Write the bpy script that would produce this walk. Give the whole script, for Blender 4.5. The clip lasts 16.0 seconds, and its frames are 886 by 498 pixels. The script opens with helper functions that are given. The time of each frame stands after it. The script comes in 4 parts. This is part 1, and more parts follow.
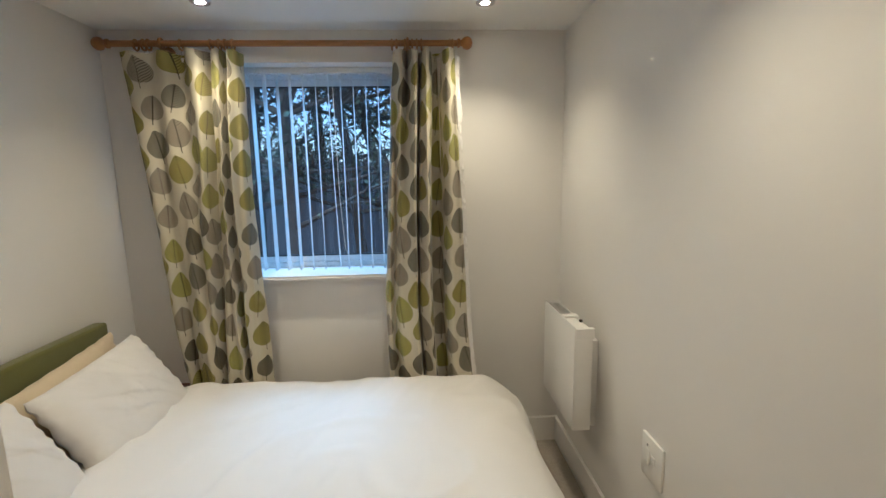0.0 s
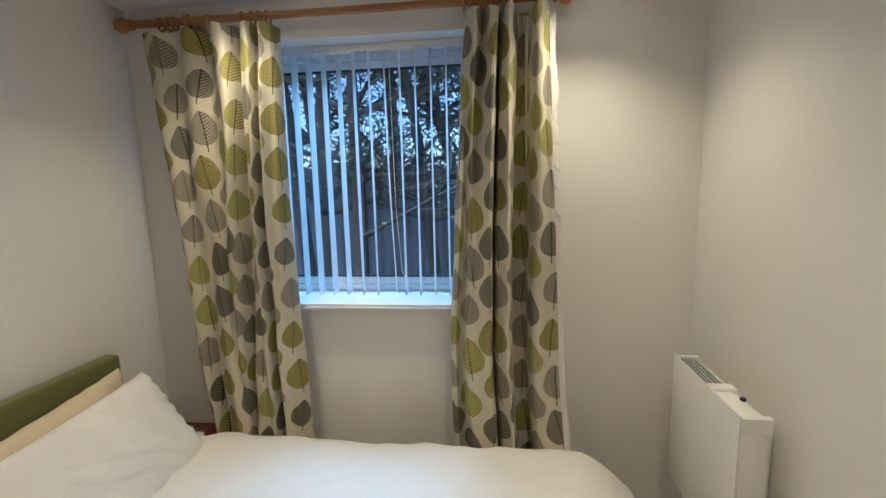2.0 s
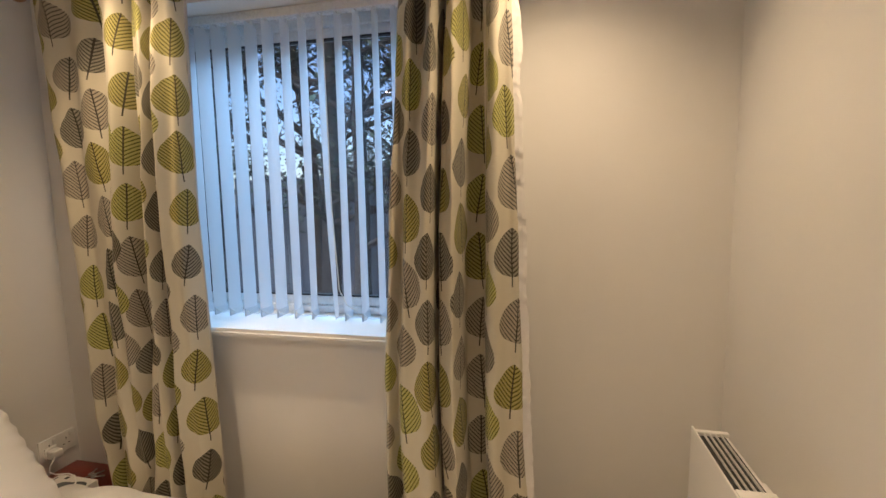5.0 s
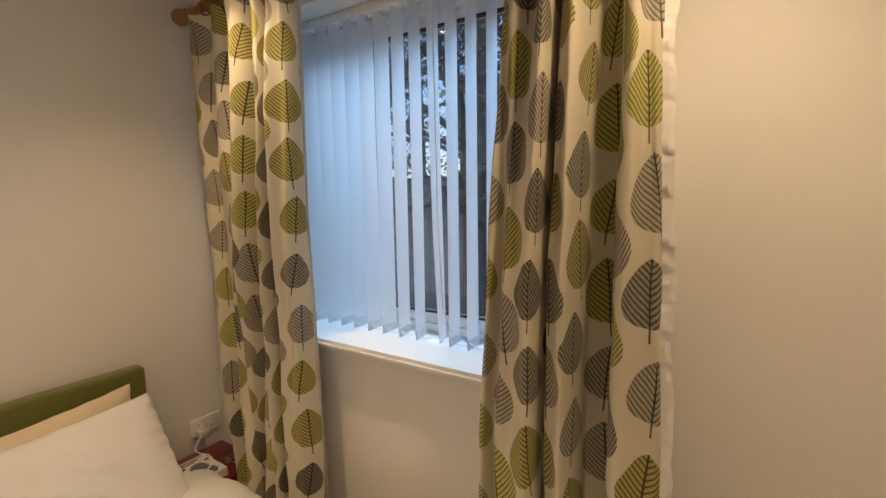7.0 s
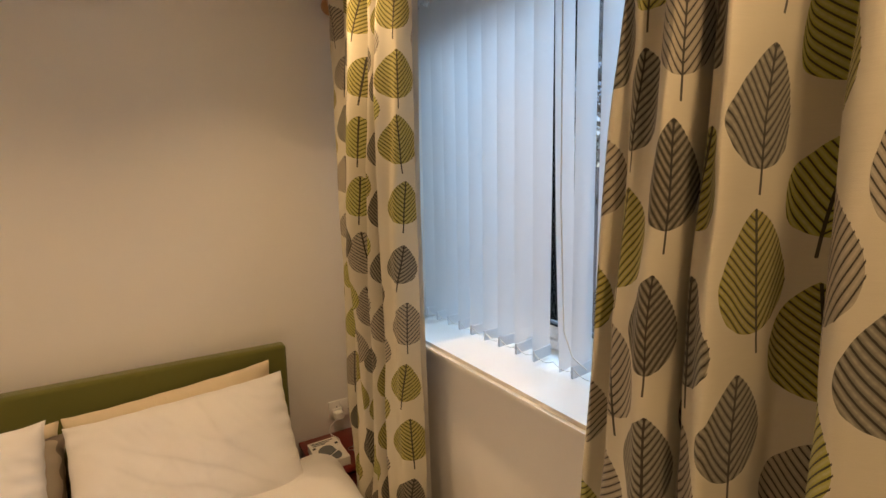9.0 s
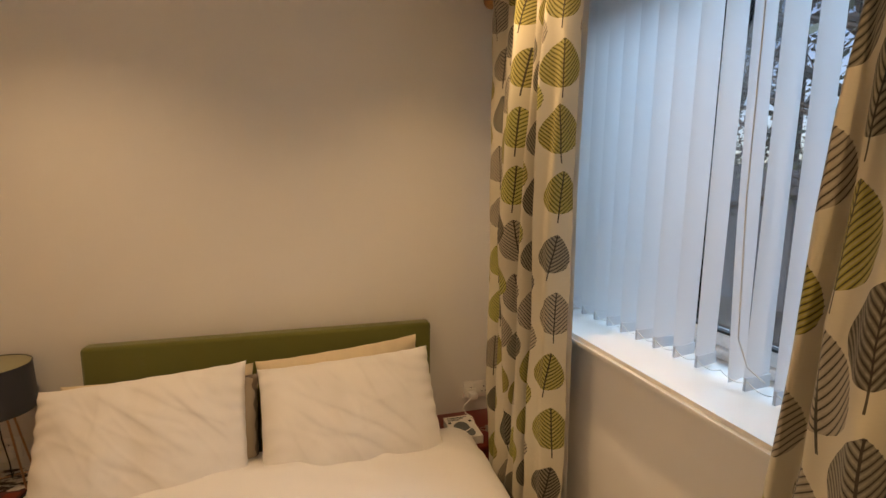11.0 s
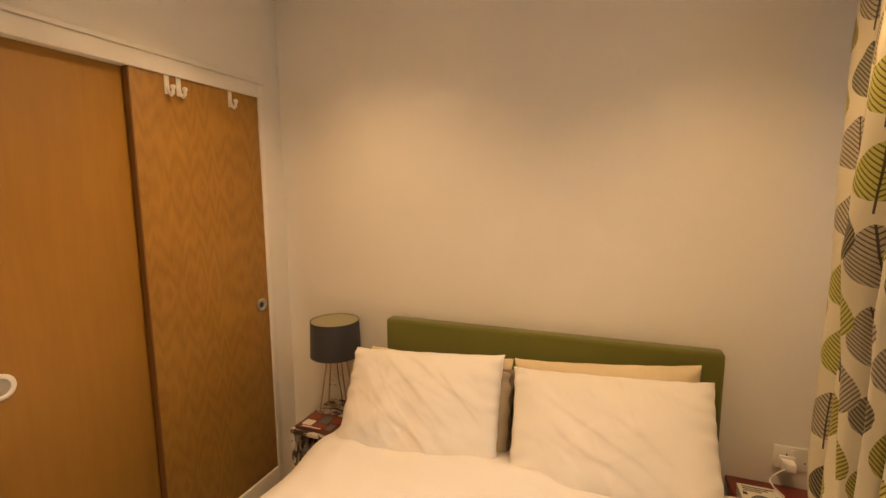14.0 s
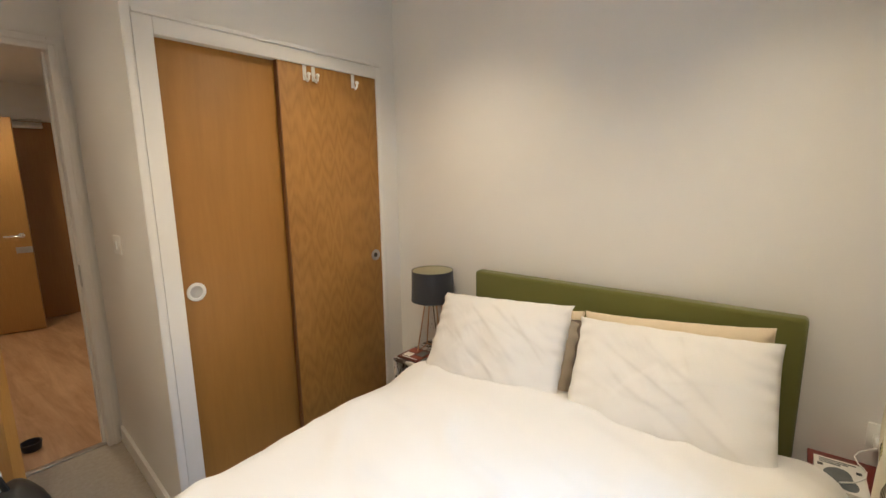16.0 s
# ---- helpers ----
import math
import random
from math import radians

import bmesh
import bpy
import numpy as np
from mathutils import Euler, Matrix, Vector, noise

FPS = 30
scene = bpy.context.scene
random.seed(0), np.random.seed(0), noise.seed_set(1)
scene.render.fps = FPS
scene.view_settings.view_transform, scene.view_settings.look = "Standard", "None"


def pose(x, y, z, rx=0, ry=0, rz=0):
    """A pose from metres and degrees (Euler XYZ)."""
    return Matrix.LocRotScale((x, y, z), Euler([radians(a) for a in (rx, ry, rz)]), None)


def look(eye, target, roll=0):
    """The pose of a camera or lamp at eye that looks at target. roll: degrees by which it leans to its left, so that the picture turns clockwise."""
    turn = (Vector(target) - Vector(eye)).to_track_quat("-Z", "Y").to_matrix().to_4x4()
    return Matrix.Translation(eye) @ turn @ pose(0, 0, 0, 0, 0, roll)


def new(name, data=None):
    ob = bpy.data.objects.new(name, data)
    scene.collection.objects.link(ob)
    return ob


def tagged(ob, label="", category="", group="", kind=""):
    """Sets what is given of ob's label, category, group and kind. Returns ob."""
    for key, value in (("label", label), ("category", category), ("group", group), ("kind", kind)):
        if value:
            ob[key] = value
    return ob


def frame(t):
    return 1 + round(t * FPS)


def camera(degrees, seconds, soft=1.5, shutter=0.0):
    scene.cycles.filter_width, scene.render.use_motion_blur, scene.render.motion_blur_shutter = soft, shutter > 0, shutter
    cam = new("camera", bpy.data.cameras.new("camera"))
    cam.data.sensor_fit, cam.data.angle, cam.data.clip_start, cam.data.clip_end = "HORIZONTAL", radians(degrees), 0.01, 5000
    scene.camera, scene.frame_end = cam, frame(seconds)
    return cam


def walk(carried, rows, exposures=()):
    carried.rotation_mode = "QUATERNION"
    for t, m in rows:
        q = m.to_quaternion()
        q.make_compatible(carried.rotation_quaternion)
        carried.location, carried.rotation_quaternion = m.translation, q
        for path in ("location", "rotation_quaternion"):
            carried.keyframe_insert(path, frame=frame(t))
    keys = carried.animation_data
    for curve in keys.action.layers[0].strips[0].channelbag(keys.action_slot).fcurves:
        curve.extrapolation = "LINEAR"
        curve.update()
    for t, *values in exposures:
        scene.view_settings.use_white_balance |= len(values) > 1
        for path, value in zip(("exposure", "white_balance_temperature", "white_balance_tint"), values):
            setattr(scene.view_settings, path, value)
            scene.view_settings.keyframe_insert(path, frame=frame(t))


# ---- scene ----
cam = camera(88.8, 16.0)
PATH = [
    (0, (0.132, 0.255, 1.704), (0.239, 2.227, 1.391), -1.0),
    (0.5, (0.083, 0.434, 1.712), (0.021, 2.409, 1.403), -1.2),
    (1, (0.075, 0.589, 1.717), (-0.086, 2.559, 1.41), -1.4),
    (1.5, (0.087, 0.764, 1.719), (-0.126, 2.73, 1.418), -1.4),
    (2, (0.142, 0.897, 1.698), (-0.093, 2.862, 1.41), -1.3),
    (2.5, (0.245, 0.984, 1.662), (-0.013, 2.947, 1.378), -1.4),
    (3, (0.284, 1.087, 1.662), (0.042, 3.051, 1.374), -1.4),
    (5.5, (0.48, 1.47, 1.619), (-0.094, 3.375, 1.412), -0.7),
    (6, (0.492, 1.475, 1.628), (-0.261, 3.316, 1.413), -0.7),
    (6.5, (0.495, 1.618, 1.633), (-0.442, 3.372, 1.416), -0.6),
    (7, (0.499, 1.784, 1.669), (-0.59, 3.444, 1.43), -0.9),
    (7.5, (0.488, 1.791, 1.666), (-0.747, 3.345, 1.42), -0.9),
    (8, (0.46, 1.925, 1.65), (-0.937, 3.335, 1.41), -0.7),
    (8.5, (0.454, 2.109, 1.634), (-1.095, 3.349, 1.387), -0.9),
    (9, (0.465, 2.174, 1.639), (-1.215, 3.228, 1.384), -1.1),
    (11.5, (0.457, 2.046, 1.613), (-1.47, 2.503, 1.331), 0.6),
    (12, (0.437, 2.021, 1.599), (-1.517, 2.352, 1.328), 0.2),
    (12.5, (0.406, 1.998, 1.604), (-1.573, 2.147, 1.356), 0.2),
    (13, (0.362, 2.045, 1.588), (-1.621, 1.951, 1.346), 0.2),
    (13.5, (0.322, 2.146, 1.574), (-1.618, 1.73, 1.322), -0.1),
    (14, (0.329, 2.195, 1.592), (-1.526, 1.494, 1.328), -0.3),
    (14.5, (0.322, 2.267, 1.576), (-1.411, 1.304, 1.317), -0.5),
    (15, (0.369, 2.305, 1.565), (-1.274, 1.198, 1.29), -0.6),
    (15.5, (0.402, 2.41, 1.538), (-1.188, 1.237, 1.232), -0.7),
    (16, (0.448, 2.499, 1.527), (-1.113, 1.3, 1.176), -0.8),
]
EXPOSURES = [
    (0.0, 0.57, 4700, 7), (3.0, 0.48, 4700, 7), (5.5, 0.45, 5850, 18), (7.0, 0.38, 6050, 18), (9.0, 0.42, 6800, 21),
    (12.0, 0.25, 7000, 22), (12.5, 0.25, 7500, 24), (13.0, 0.31, 7800, 25), (13.5, 0.58, 9000, 25), (14.0, 0.80, 7950, 24), (14.5, 0.90, 6400, 18), (15.0, 1.02, 5650, 15), (15.5, 1.08, 5100, 11), (16.0, 1.10, 4950, 10),
]
walk(cam, [(t, look(eye, target, roll)) for t, eye, target, roll in PATH], EXPOSURES)

# ---- plan ----
WEST, EAST, NORTH, CEIL = -1.57, 1.00, 2.95, 2.52          # bedroom faces
WARD_Y, PASS_X, DOOR_Y = 0.61, -0.208, -0.45               # wardrobe front, passage wall, bedroom door wall
WIN = (-1.12, 0.10, 1.146, 2.35)                            # window opening x0, x1, z0, z1
DOOR = (-0.262, 0.56, 2.14)
SKEW = 0.112                                               # how far the passage wall leans out of square
HALL_END, HALL_W, HALL_E, HALL_CEIL = -3.72, -1.15, 0.80, 2.42

# ---- world, sun, lamps ----
world = bpy.data.worlds.new("overcast_sky")
scene.world = world
world.use_nodes = True
wn = world.node_tree
sky = wn.nodes.new("ShaderNodeTexSky")
sky.sky_type, sky.sun_disc = "NISHITA", False
sky.sun_elevation, sky.sun_rotation = radians(46), radians(210)
sky.air_density, sky.dust_density, sky.ozone_density = 1.0, 1.0, 2.0
wn.links.new(sky.outputs[0], wn.nodes["Background"].inputs[0])
wn.nodes["Background"].inputs[1].default_value = 0.15

sun = new("sun", bpy.data.lights.new("sun", "SUN"))
sun.data.energy, sun.data.angle, sun.data.color = 1.5, radians(14), (1, 0.97, 0.94)
sun.matrix_world = look((0, 0, 0), (0.35, 0.60, -0.72))
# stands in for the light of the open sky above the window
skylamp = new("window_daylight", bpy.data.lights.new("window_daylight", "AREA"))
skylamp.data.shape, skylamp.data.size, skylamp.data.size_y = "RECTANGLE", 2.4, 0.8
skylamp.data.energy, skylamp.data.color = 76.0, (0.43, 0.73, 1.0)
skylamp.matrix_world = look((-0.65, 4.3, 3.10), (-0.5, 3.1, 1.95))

LAMP_W, LAMP_COL = 20.0, (1.0, 0.70, 0.365)


# ---- material helpers ----
def mat(name, base, rough=0.6, metal=0.0):
    m = bpy.data.materials.new(name)
    m.use_nodes = True
    b = m.node_tree.nodes["Principled BSDF"]
    b.inputs["Base Color"].default_value = (*base, 1)
    b.inputs["Roughness"].default_value = rough
    b.inputs["Metallic"].default_value = metal
    return m


class Nodes:
    """Short names for building a node tree."""

    def __init__(self, m):
        self.t = m.node_tree
        self.bsdf = self.t.nodes["Principled BSDF"]

    def node(self, kind, **settings):
        n = self.t.nodes.new(kind)
        for k, v in settings.items():
            if k == "operation":
                n.operation = v
            elif k == "blend":
                n.data_type, n.blend_type = "RGBA", v
        return n

    def put(self, sock, v):
        if isinstance(v, bpy.types.NodeSocket):
            self.t.links.new(v, sock)
        elif isinstance(v, (tuple, list)):
            sock.default_value = (*v, 1) if len(v) == 3 and len(sock.default_value) == 4 else v
        else:
            sock.default_value = v

    def math(self, op, a, b=0.0, c=0.0, clamp=False):
        n = self.node("ShaderNodeMath", operation=op)
        n.use_clamp = clamp
        for i, v in enumerate((a, b, c)):
            self.put(n.inputs[i], v)
        return n.outputs[0]

    def mix(self, f, a, b, blend="MIX"):
        n = self.node("ShaderNodeMix", blend=blend)
        self.put(n.inputs[0], f), self.put(n.inputs[6], a), self.put(n.inputs[7], b)
        return n.outputs[2]

    def coords(self, kind="Object"):
        return self.node("ShaderNodeTexCoord").outputs[kind]

    def scaled(self, vec, s):
        n = self.node("ShaderNodeMapping")
        self.put(n.inputs[0], vec)
        n.inputs[3].default_value = s
        return n.outputs[0]

    def noise(self, vec, scale, detail=4, rough=0.55, distort=0.0):
        n = self.node("ShaderNodeTexNoise")
        self.put(n.inputs["Vector"], vec)
        n.inputs["Scale"].default_value, n.inputs["Detail"].default_value = scale, detail
        n.inputs["Roughness"].default_value, n.inputs["Distortion"].default_value = rough, distort
        return n.outputs[0]

    def ramp(self, f, *stops):
        n = self.node("ShaderNodeValToRGB")
        self.put(n.inputs[0], f)
        e = n.color_ramp.elements
        while len(e) < len(stops):
            e.new(0.5)
        for el, (p, c) in zip(e, stops):
            el.position, el.color = p, (*c, 1) if len(c) == 3 else c
        return n.outputs[0]

    def bump(self, h, strength=0.3, dist=0.002):
        n = self.node("ShaderNodeBump")
        self.put(n.inputs["Height"], h)
        n.inputs["Strength"].default_value, n.inputs["Distance"].default_value = strength, dist
        self.put(self.bsdf.inputs["Normal"], n.outputs[0])

    def base(self, c):
        self.put(self.bsdf.inputs["Base Color"], c)

    def rough(self, r):
        self.put(self.bsdf.inputs["Roughness"], r)


def speckled(name, a, b, scale, rough=0.6, bump=0.2, dist=0.002, fine=120.0, metal=0.0):
    """Two tones in soft patches, with fine grain relief."""
    m = mat(name, a, rough, metal)
    n = Nodes(m)
    co = n.coords()
    big = n.noise(co, scale, 5)
    small = n.noise(co, fine, 3)
    n.base(n.mix(big, a, b))
    n.rough(n.math("MULTIPLY_ADD", small, 0.2, rough - 0.1))
    n.bump(n.math("MULTIPLY_ADD", small, 0.5, big), bump, dist)
    return m


def fabric(name, a, b, weave=900.0, rough=0.9, bump=0.35, sheen=0.2, wrinkle=0.0):
    m = mat(name, a, rough)
    n = Nodes(m)
    co = n.coords()
    big = n.noise(co, 5, 5)
    th = n.noise(n.scaled(co, (1, 1, 0.35)), weave, 2)
    n.base(n.mix(n.math("MULTIPLY_ADD", th, 0.5, n.math("MULTIPLY", big, 0.5)), a, b))
    n.bsdf.inputs["Sheen Weight"].default_value = sheen
    h = n.math("MULTIPLY", th, 0.12)
    if wrinkle:
        for sc, k, am in (((1.0, 2.4, 1.8), 3.6, 1.0), ((2.6, 0.9, 1.2), 6.0, 0.55)):
            w1 = n.noise(n.scaled(co, sc), k, 1, 0.4, 0.9)
            ridge = n.math("ABSOLUTE", n.math("SUBTRACT", w1, 0.5))
            h = n.math("MULTIPLY_ADD", n.math("POWER", n.math("SUBTRACT", 1.0, ridge), 11.0), wrinkle * am, h)
    n.bump(h, bump, 0.009)
    return m


def wood(name, dark, light, axis=2, stretch=14.0, scale=5.0, rings=0.0, rough=0.45, bump=0.1):
    """Grain that runs along one axis; rings adds broad cathedral figure."""
    m = mat(name, light, rough)
    n = Nodes(m)
    co = n.coords()
    s = [stretch, stretch, stretch]
    s[axis] = 1.0
    fine = n.noise(n.scaled(co, s), scale, 6, 0.65, 0.4)
    patch = n.noise(co, 2.2, 4)
    f = n.math("MULTIPLY_ADD", fine, 0.75, n.math("MULTIPLY", patch, 0.25))
    if rings:
        sp = n.node("ShaderNodeSeparateXYZ")
        n.put(sp.inputs[0], co)
        # rotary-cut sheet: the flames repeat up the door, mirrored sheet by sheet
        up = n.math("PINGPONG", n.math("ADD", sp.outputs[2], 0.02), 0.405)
        cb = n.node("ShaderNodeCombineXYZ")
        n.put(cb.inputs[0], n.math("MULTIPLY", sp.outputs[0], 15.0))
        n.put(cb.inputs[2], n.math("MULTIPLY", up, 1.6))
        peak = n.noise(cb.outputs[0], 1.0, 2, 0.45, 0.3)
        cb2 = n.node("ShaderNodeCombineXYZ")
        n.put(cb2.inputs[0], n.math("MULTIPLY", sp.outputs[0], 3.0))
        n.put(cb2.inputs[2], n.math("MULTIPLY", up, 5.0))
        zone = n.noise(cb2.outputs[0], 1.0, 3)
        q = n.math("ADD", n.math("MULTIPLY", up, 9.0), n.math("MULTIPLY", peak, 4.5))
        r = n.math("POWER", n.math("PINGPONG", n.math("MULTIPLY", q, rings), 0.5), 0.8)
        r = n.math("MULTIPLY", r, 1.7)
        f = n.math("MULTIPLY_ADD", r, 0.19, n.math("MULTIPLY_ADD", f, 0.42, n.math("MULTIPLY", zone, 0.46)))
    n.base(n.ramp(f, (0.25, dark), (0.75, light)))
    n.rough(n.math("MULTIPLY_ADD", fine, 0.2, rough - 0.1))
    n.bump(fine, bump, 0.001)
    return m


# ---- materials ----
PAINT = speckled("wall_paint", (0.76, 0.74, 0.70), (0.80, 0.78, 0.74), 1.6, 0.62, 0.10, 0.0015, 160)
CEILING = speckled("ceiling_paint", (0.80, 0.79, 0.76), (0.83, 0.82, 0.79), 1.2, 0.7, 0.08, 0.0015, 140)
GLOSS = speckled("white_gloss_paint", (0.78, 0.76, 0.72), (0.82, 0.80, 0.76), 4.0, 0.48, 0.05, 0.001, 60)
UPVC = speckled("white_plastic_frame", (0.80, 0.81, 0.82), (0.84, 0.84, 0.84), 6.0, 0.28, 0.03, 0.001, 80)
PLASTIC = speckled("white_plastic", (0.78, 0.77, 0.73), (0.83, 0.82, 0.78), 8.0, 0.35, 0.03, 0.001, 90)
ENAMEL = speckled("white_enamelled_metal", (0.74, 0.73, 0.70), (0.78, 0.77, 0.74), 3.0, 0.36, 0.04, 0.001, 200)
BLACK = speckled("black_plastic", (0.012, 0.012, 0.013), (0.025, 0.025, 0.026), 9.0, 0.45, 0.1, 0.001, 150)
DARKGAP = mat("dark_metal_grille", (0.02, 0.02, 0.02), 0.6)
STEEL = speckled("brushed_steel", (0.45, 0.44, 0.42), (0.6, 0.59, 0.57), 30, 0.32, 0.1, 0.0005, 300, 1.0)
CHROME = mat("chrome", (0.75, 0.74, 0.72), 0.15, 1.0)
COPPER = mat("copper_wire", (0.58, 0.37, 0.24), 0.34, 1.0)
CARPET = speckled("beige_carpet", (0.32, 0.28, 0.22), (0.48, 0.43, 0.35), 45, 0.95, 0.9, 0.006, 420)
GREEN = fabric("green_upholstery", (0.095, 0.098, 0.012), (0.14, 0.14, 0.020), 1100, 0.9, 0.4, 0.3)
COTTON = fabric("white_cotton", (0.69, 0.67, 0.635), (0.75, 0.73, 0.695), 1500, 0.88, 0.4, 0.1, 0.13)
BEIGE = fabric("beige_cotton", (0.59, 0.49, 0.32), (0.67, 0.57, 0.39), 1400, 0.9, 0.4, 0.1, 0.5)
LINING = fabric("cream_lining", (0.72, 0.68, 0.60), (0.80, 0.76, 0.68), 1300, 0.9, 0.3, 0.1, 0.3)
MATTRESS = fabric("mattress_ticking", (0.7, 0.68, 0.64), (0.76, 0.74, 0.7), 900, 0.9)
SHADE_OUT = fabric("charcoal_shade", (0.020, 0.021, 0.026), (0.032, 0.033, 0.040), 1300, 0.85, 0.3)
SHADE_IN = speckled("olive_shade_lining", (0.25, 0.235, 0.14), (0.30, 0.28, 0.17), 12, 0.6, 0.05)
POLE = wood("honey_pine", (0.25, 0.108, 0.030), (0.39, 0.19, 0.060), 0, 18, 6, 0, 0.38)
OAK = wood("oak_veneer", (0.30, 0.142, 0.022), (0.385, 0.192, 0.034), 2, 9, 3.2, 0, 0.55)
PLY = wood("figured_ply", (0.235, 0.108, 0.016), (0.42, 0.215, 0.040), 2, 12, 4, 1.0, 0.52)
DOORWOOD = wood("door_veneer", (0.38, 0.20, 0.045), (0.50, 0.28, 0.07), 2, 24, 6, 0, 0.4)
DARKWOOD = wood("dark_door_veneer", (0.13, 0.055, 0.014), (0.20, 0.09, 0.025), 2, 22, 6, 0, 0.4)
BROWNWOOD = wood("brown_door_veneer", (0.23, 0.11, 0.028), (0.31, 0.16, 0.045), 2, 22, 6, 0, 0.5)
REDWOOD = wood("red_stained_wood", (0.13, 0.012, 0.008), (0.21, 0.024, 0.014), 1, 14, 7, 0, 0.35)
BARK = speckled("bark", (0.035, 0.028, 0.022), (0.09, 0.075, 0.06), 9, 0.95, 0.9, 0.02, 40)
SOIL = speckled("leaf_litter", (0.045, 0.042, 0.035), (0.11, 0.10, 0.085), 3, 0.95, 0.9, 0.02, 30)
FENCE = speckled("weathered_fence", (0.10, 0.115, 0.135), (0.19, 0.205, 0.225), 5, 0.9, 0.6, 0.004, 60)
PAPER = speckled("book_paper", (0.72, 0.70, 0.64), (0.78, 0.76, 0.70), 30, 0.7, 0.1)
GREYINK = speckled("grey_print", (0.10, 0.11, 0.11), (0.16, 0.17, 0.17), 30, 0.6, 0.05)
REDBOOK = speckled("red_patterned_cover", (0.17, 0.022, 0.012), (0.04, 0.02, 0.02), 28, 0.45, 0.05)
ORANGEBOOK = speckled("orange_cover", (0.30, 0.06, 0.025), (0.16, 0.025, 0.012), 26, 0.45, 0.05)
KEYMETAL = speckled("dull_keys", (0.3, 0.28, 0.25), (0.5, 0.48, 0.44), 60, 0.35, 0.1, 0.001, 200, 1.0)

# distressed white paint over dark wood
CRATE = mat("worn_white_painted_wood", (0.6, 0.58, 0.54), 0.7)
n = Nodes(CRATE)
co = n.coords()
chips = n.ramp(n.noise(n.scaled(co, (3, 1, 1)), 14, 6, 0.7, 0.3), (0.47, (0, 0, 0)), (0.54, (1, 1, 1)))
n.base(n.mix(chips, (0.05, 0.032, 0.022), (0.62, 0.59, 0.53)))
n.bump(chips, 0.4, 0.002)

# taupe pillow with stripes
TAUPE = mat("taupe_striped_cotton", (0.42, 0.36, 0.27), 0.9)
n = Nodes(TAUPE)
sep = n.node("ShaderNodeSeparateXYZ")
n.put(sep.inputs[0], n.coords())
stripe = n.math("LESS_THAN", n.math("FRACT", n.math("MULTIPLY", sep.outputs[2], 16.0)), 0.3)
n.base(n.mix(stripe, (0.42, 0.36, 0.27), (0.20, 0.16, 0.12)))
n.bump(n.noise(n.coords(), 700, 2), 0.3, 0.002)

# laminate boards, toned board by board
PLANK = mat("oak_laminate", (0.42, 0.27, 0.15), 0.35)
n = Nodes(PLANK)
info = n.node("ShaderNodeObjectInfo")
grain = n.noise(n.scaled(n.coords(), (14, 1.0, 14)), 5, 6, 0.65, 0.6)
knots = n.noise(n.scaled(n.coords(), (5, 0.8, 1)), 1.8, 4, 0.6, 0.7)
tone = n.ramp(n.math("MULTIPLY_ADD", grain, 0.25, n.math("MULTIPLY", knots, 0.75)), (0.28, (0.27, 0.14, 0.058)), (0.66, (0.55, 0.35, 0.19)))
n.base(n.mix(n.math("MULTIPLY", info.outputs["Random"], 0.35), tone, (0.30, 0.17, 0.085)))
n.bump(grain, 0.1, 0.001)

# slats: thin cloth that lets daylight glow through
SLAT = mat("white_blind_cloth", (0.84, 0.84, 0.84), 0.8)
n = Nodes(SLAT)
n.bump(n.noise(n.scaled(n.coords(), (1, 1, 0.1)), 500, 2), 0.15, 0.001)
tr = n.node("ShaderNodeBsdfTranslucent")
tr.inputs[0].default_value = (0.75, 0.77, 0.80, 1)
ms = n.node("ShaderNodeMixShader")
ms.inputs[0].default_value = 0.58
n.t.links.new(n.bsdf.outputs[0], ms.inputs[1])
n.t.links.new(tr.outputs[0], ms.inputs[2])
n.t.links.new(ms.outputs[0], n.t.nodes["Material Output"].inputs[0])

# leaves outside: needles and ivy, toned clump by clump
LEAF = mat("evergreen_leaves", (0.05, 0.07, 0.04), 0.6)
n = Nodes(LEAF)
isl = n.node("ShaderNodeNewGeometry").outputs["Random Per Island"]
n.base(n.ramp(isl, (0.0, (0.022, 0.034, 0.022)), (0.6, (0.045, 0.065, 0.035)), (1.0, (0.12, 0.14, 0.08))))

GLASS = bpy.data.materials.new("window_glass")
GLASS.use_nodes = True
gt = GLASS.node_tree
gt.nodes.remove(gt.nodes["Principled BSDF"])
g1, g2, g3, g4 = (gt.nodes.new(k) for k in ("ShaderNodeBsdfTransparent", "ShaderNodeBsdfGlossy", "ShaderNodeMixShader", "ShaderNodeFresnel"))
g2.inputs["Roughness"].default_value = 0.02
g4.inputs[0].default_value = 1.45
gt.links.new(g4.outputs[0], g3.inputs[0])
gt.links.new(g1.outputs[0], g3.inputs[1])
gt.links.new(g2.outputs[0], g3.inputs[2])
gt.links.new(g3.outputs[0], gt.nodes["Material Output"].inputs[0])

LAMPGLOW = bpy.data.materials.new("lit_lamp_face")
LAMPGLOW.use_nodes = True
LAMPGLOW.node_tree.nodes["Principled BSDF"].inputs["Emission Color"].default_value = (1, 0.74, 0.45, 1)
LAMPGLOW.node_tree.nodes["Principled BSDF"].inputs["Emission Strength"].default_value = 220


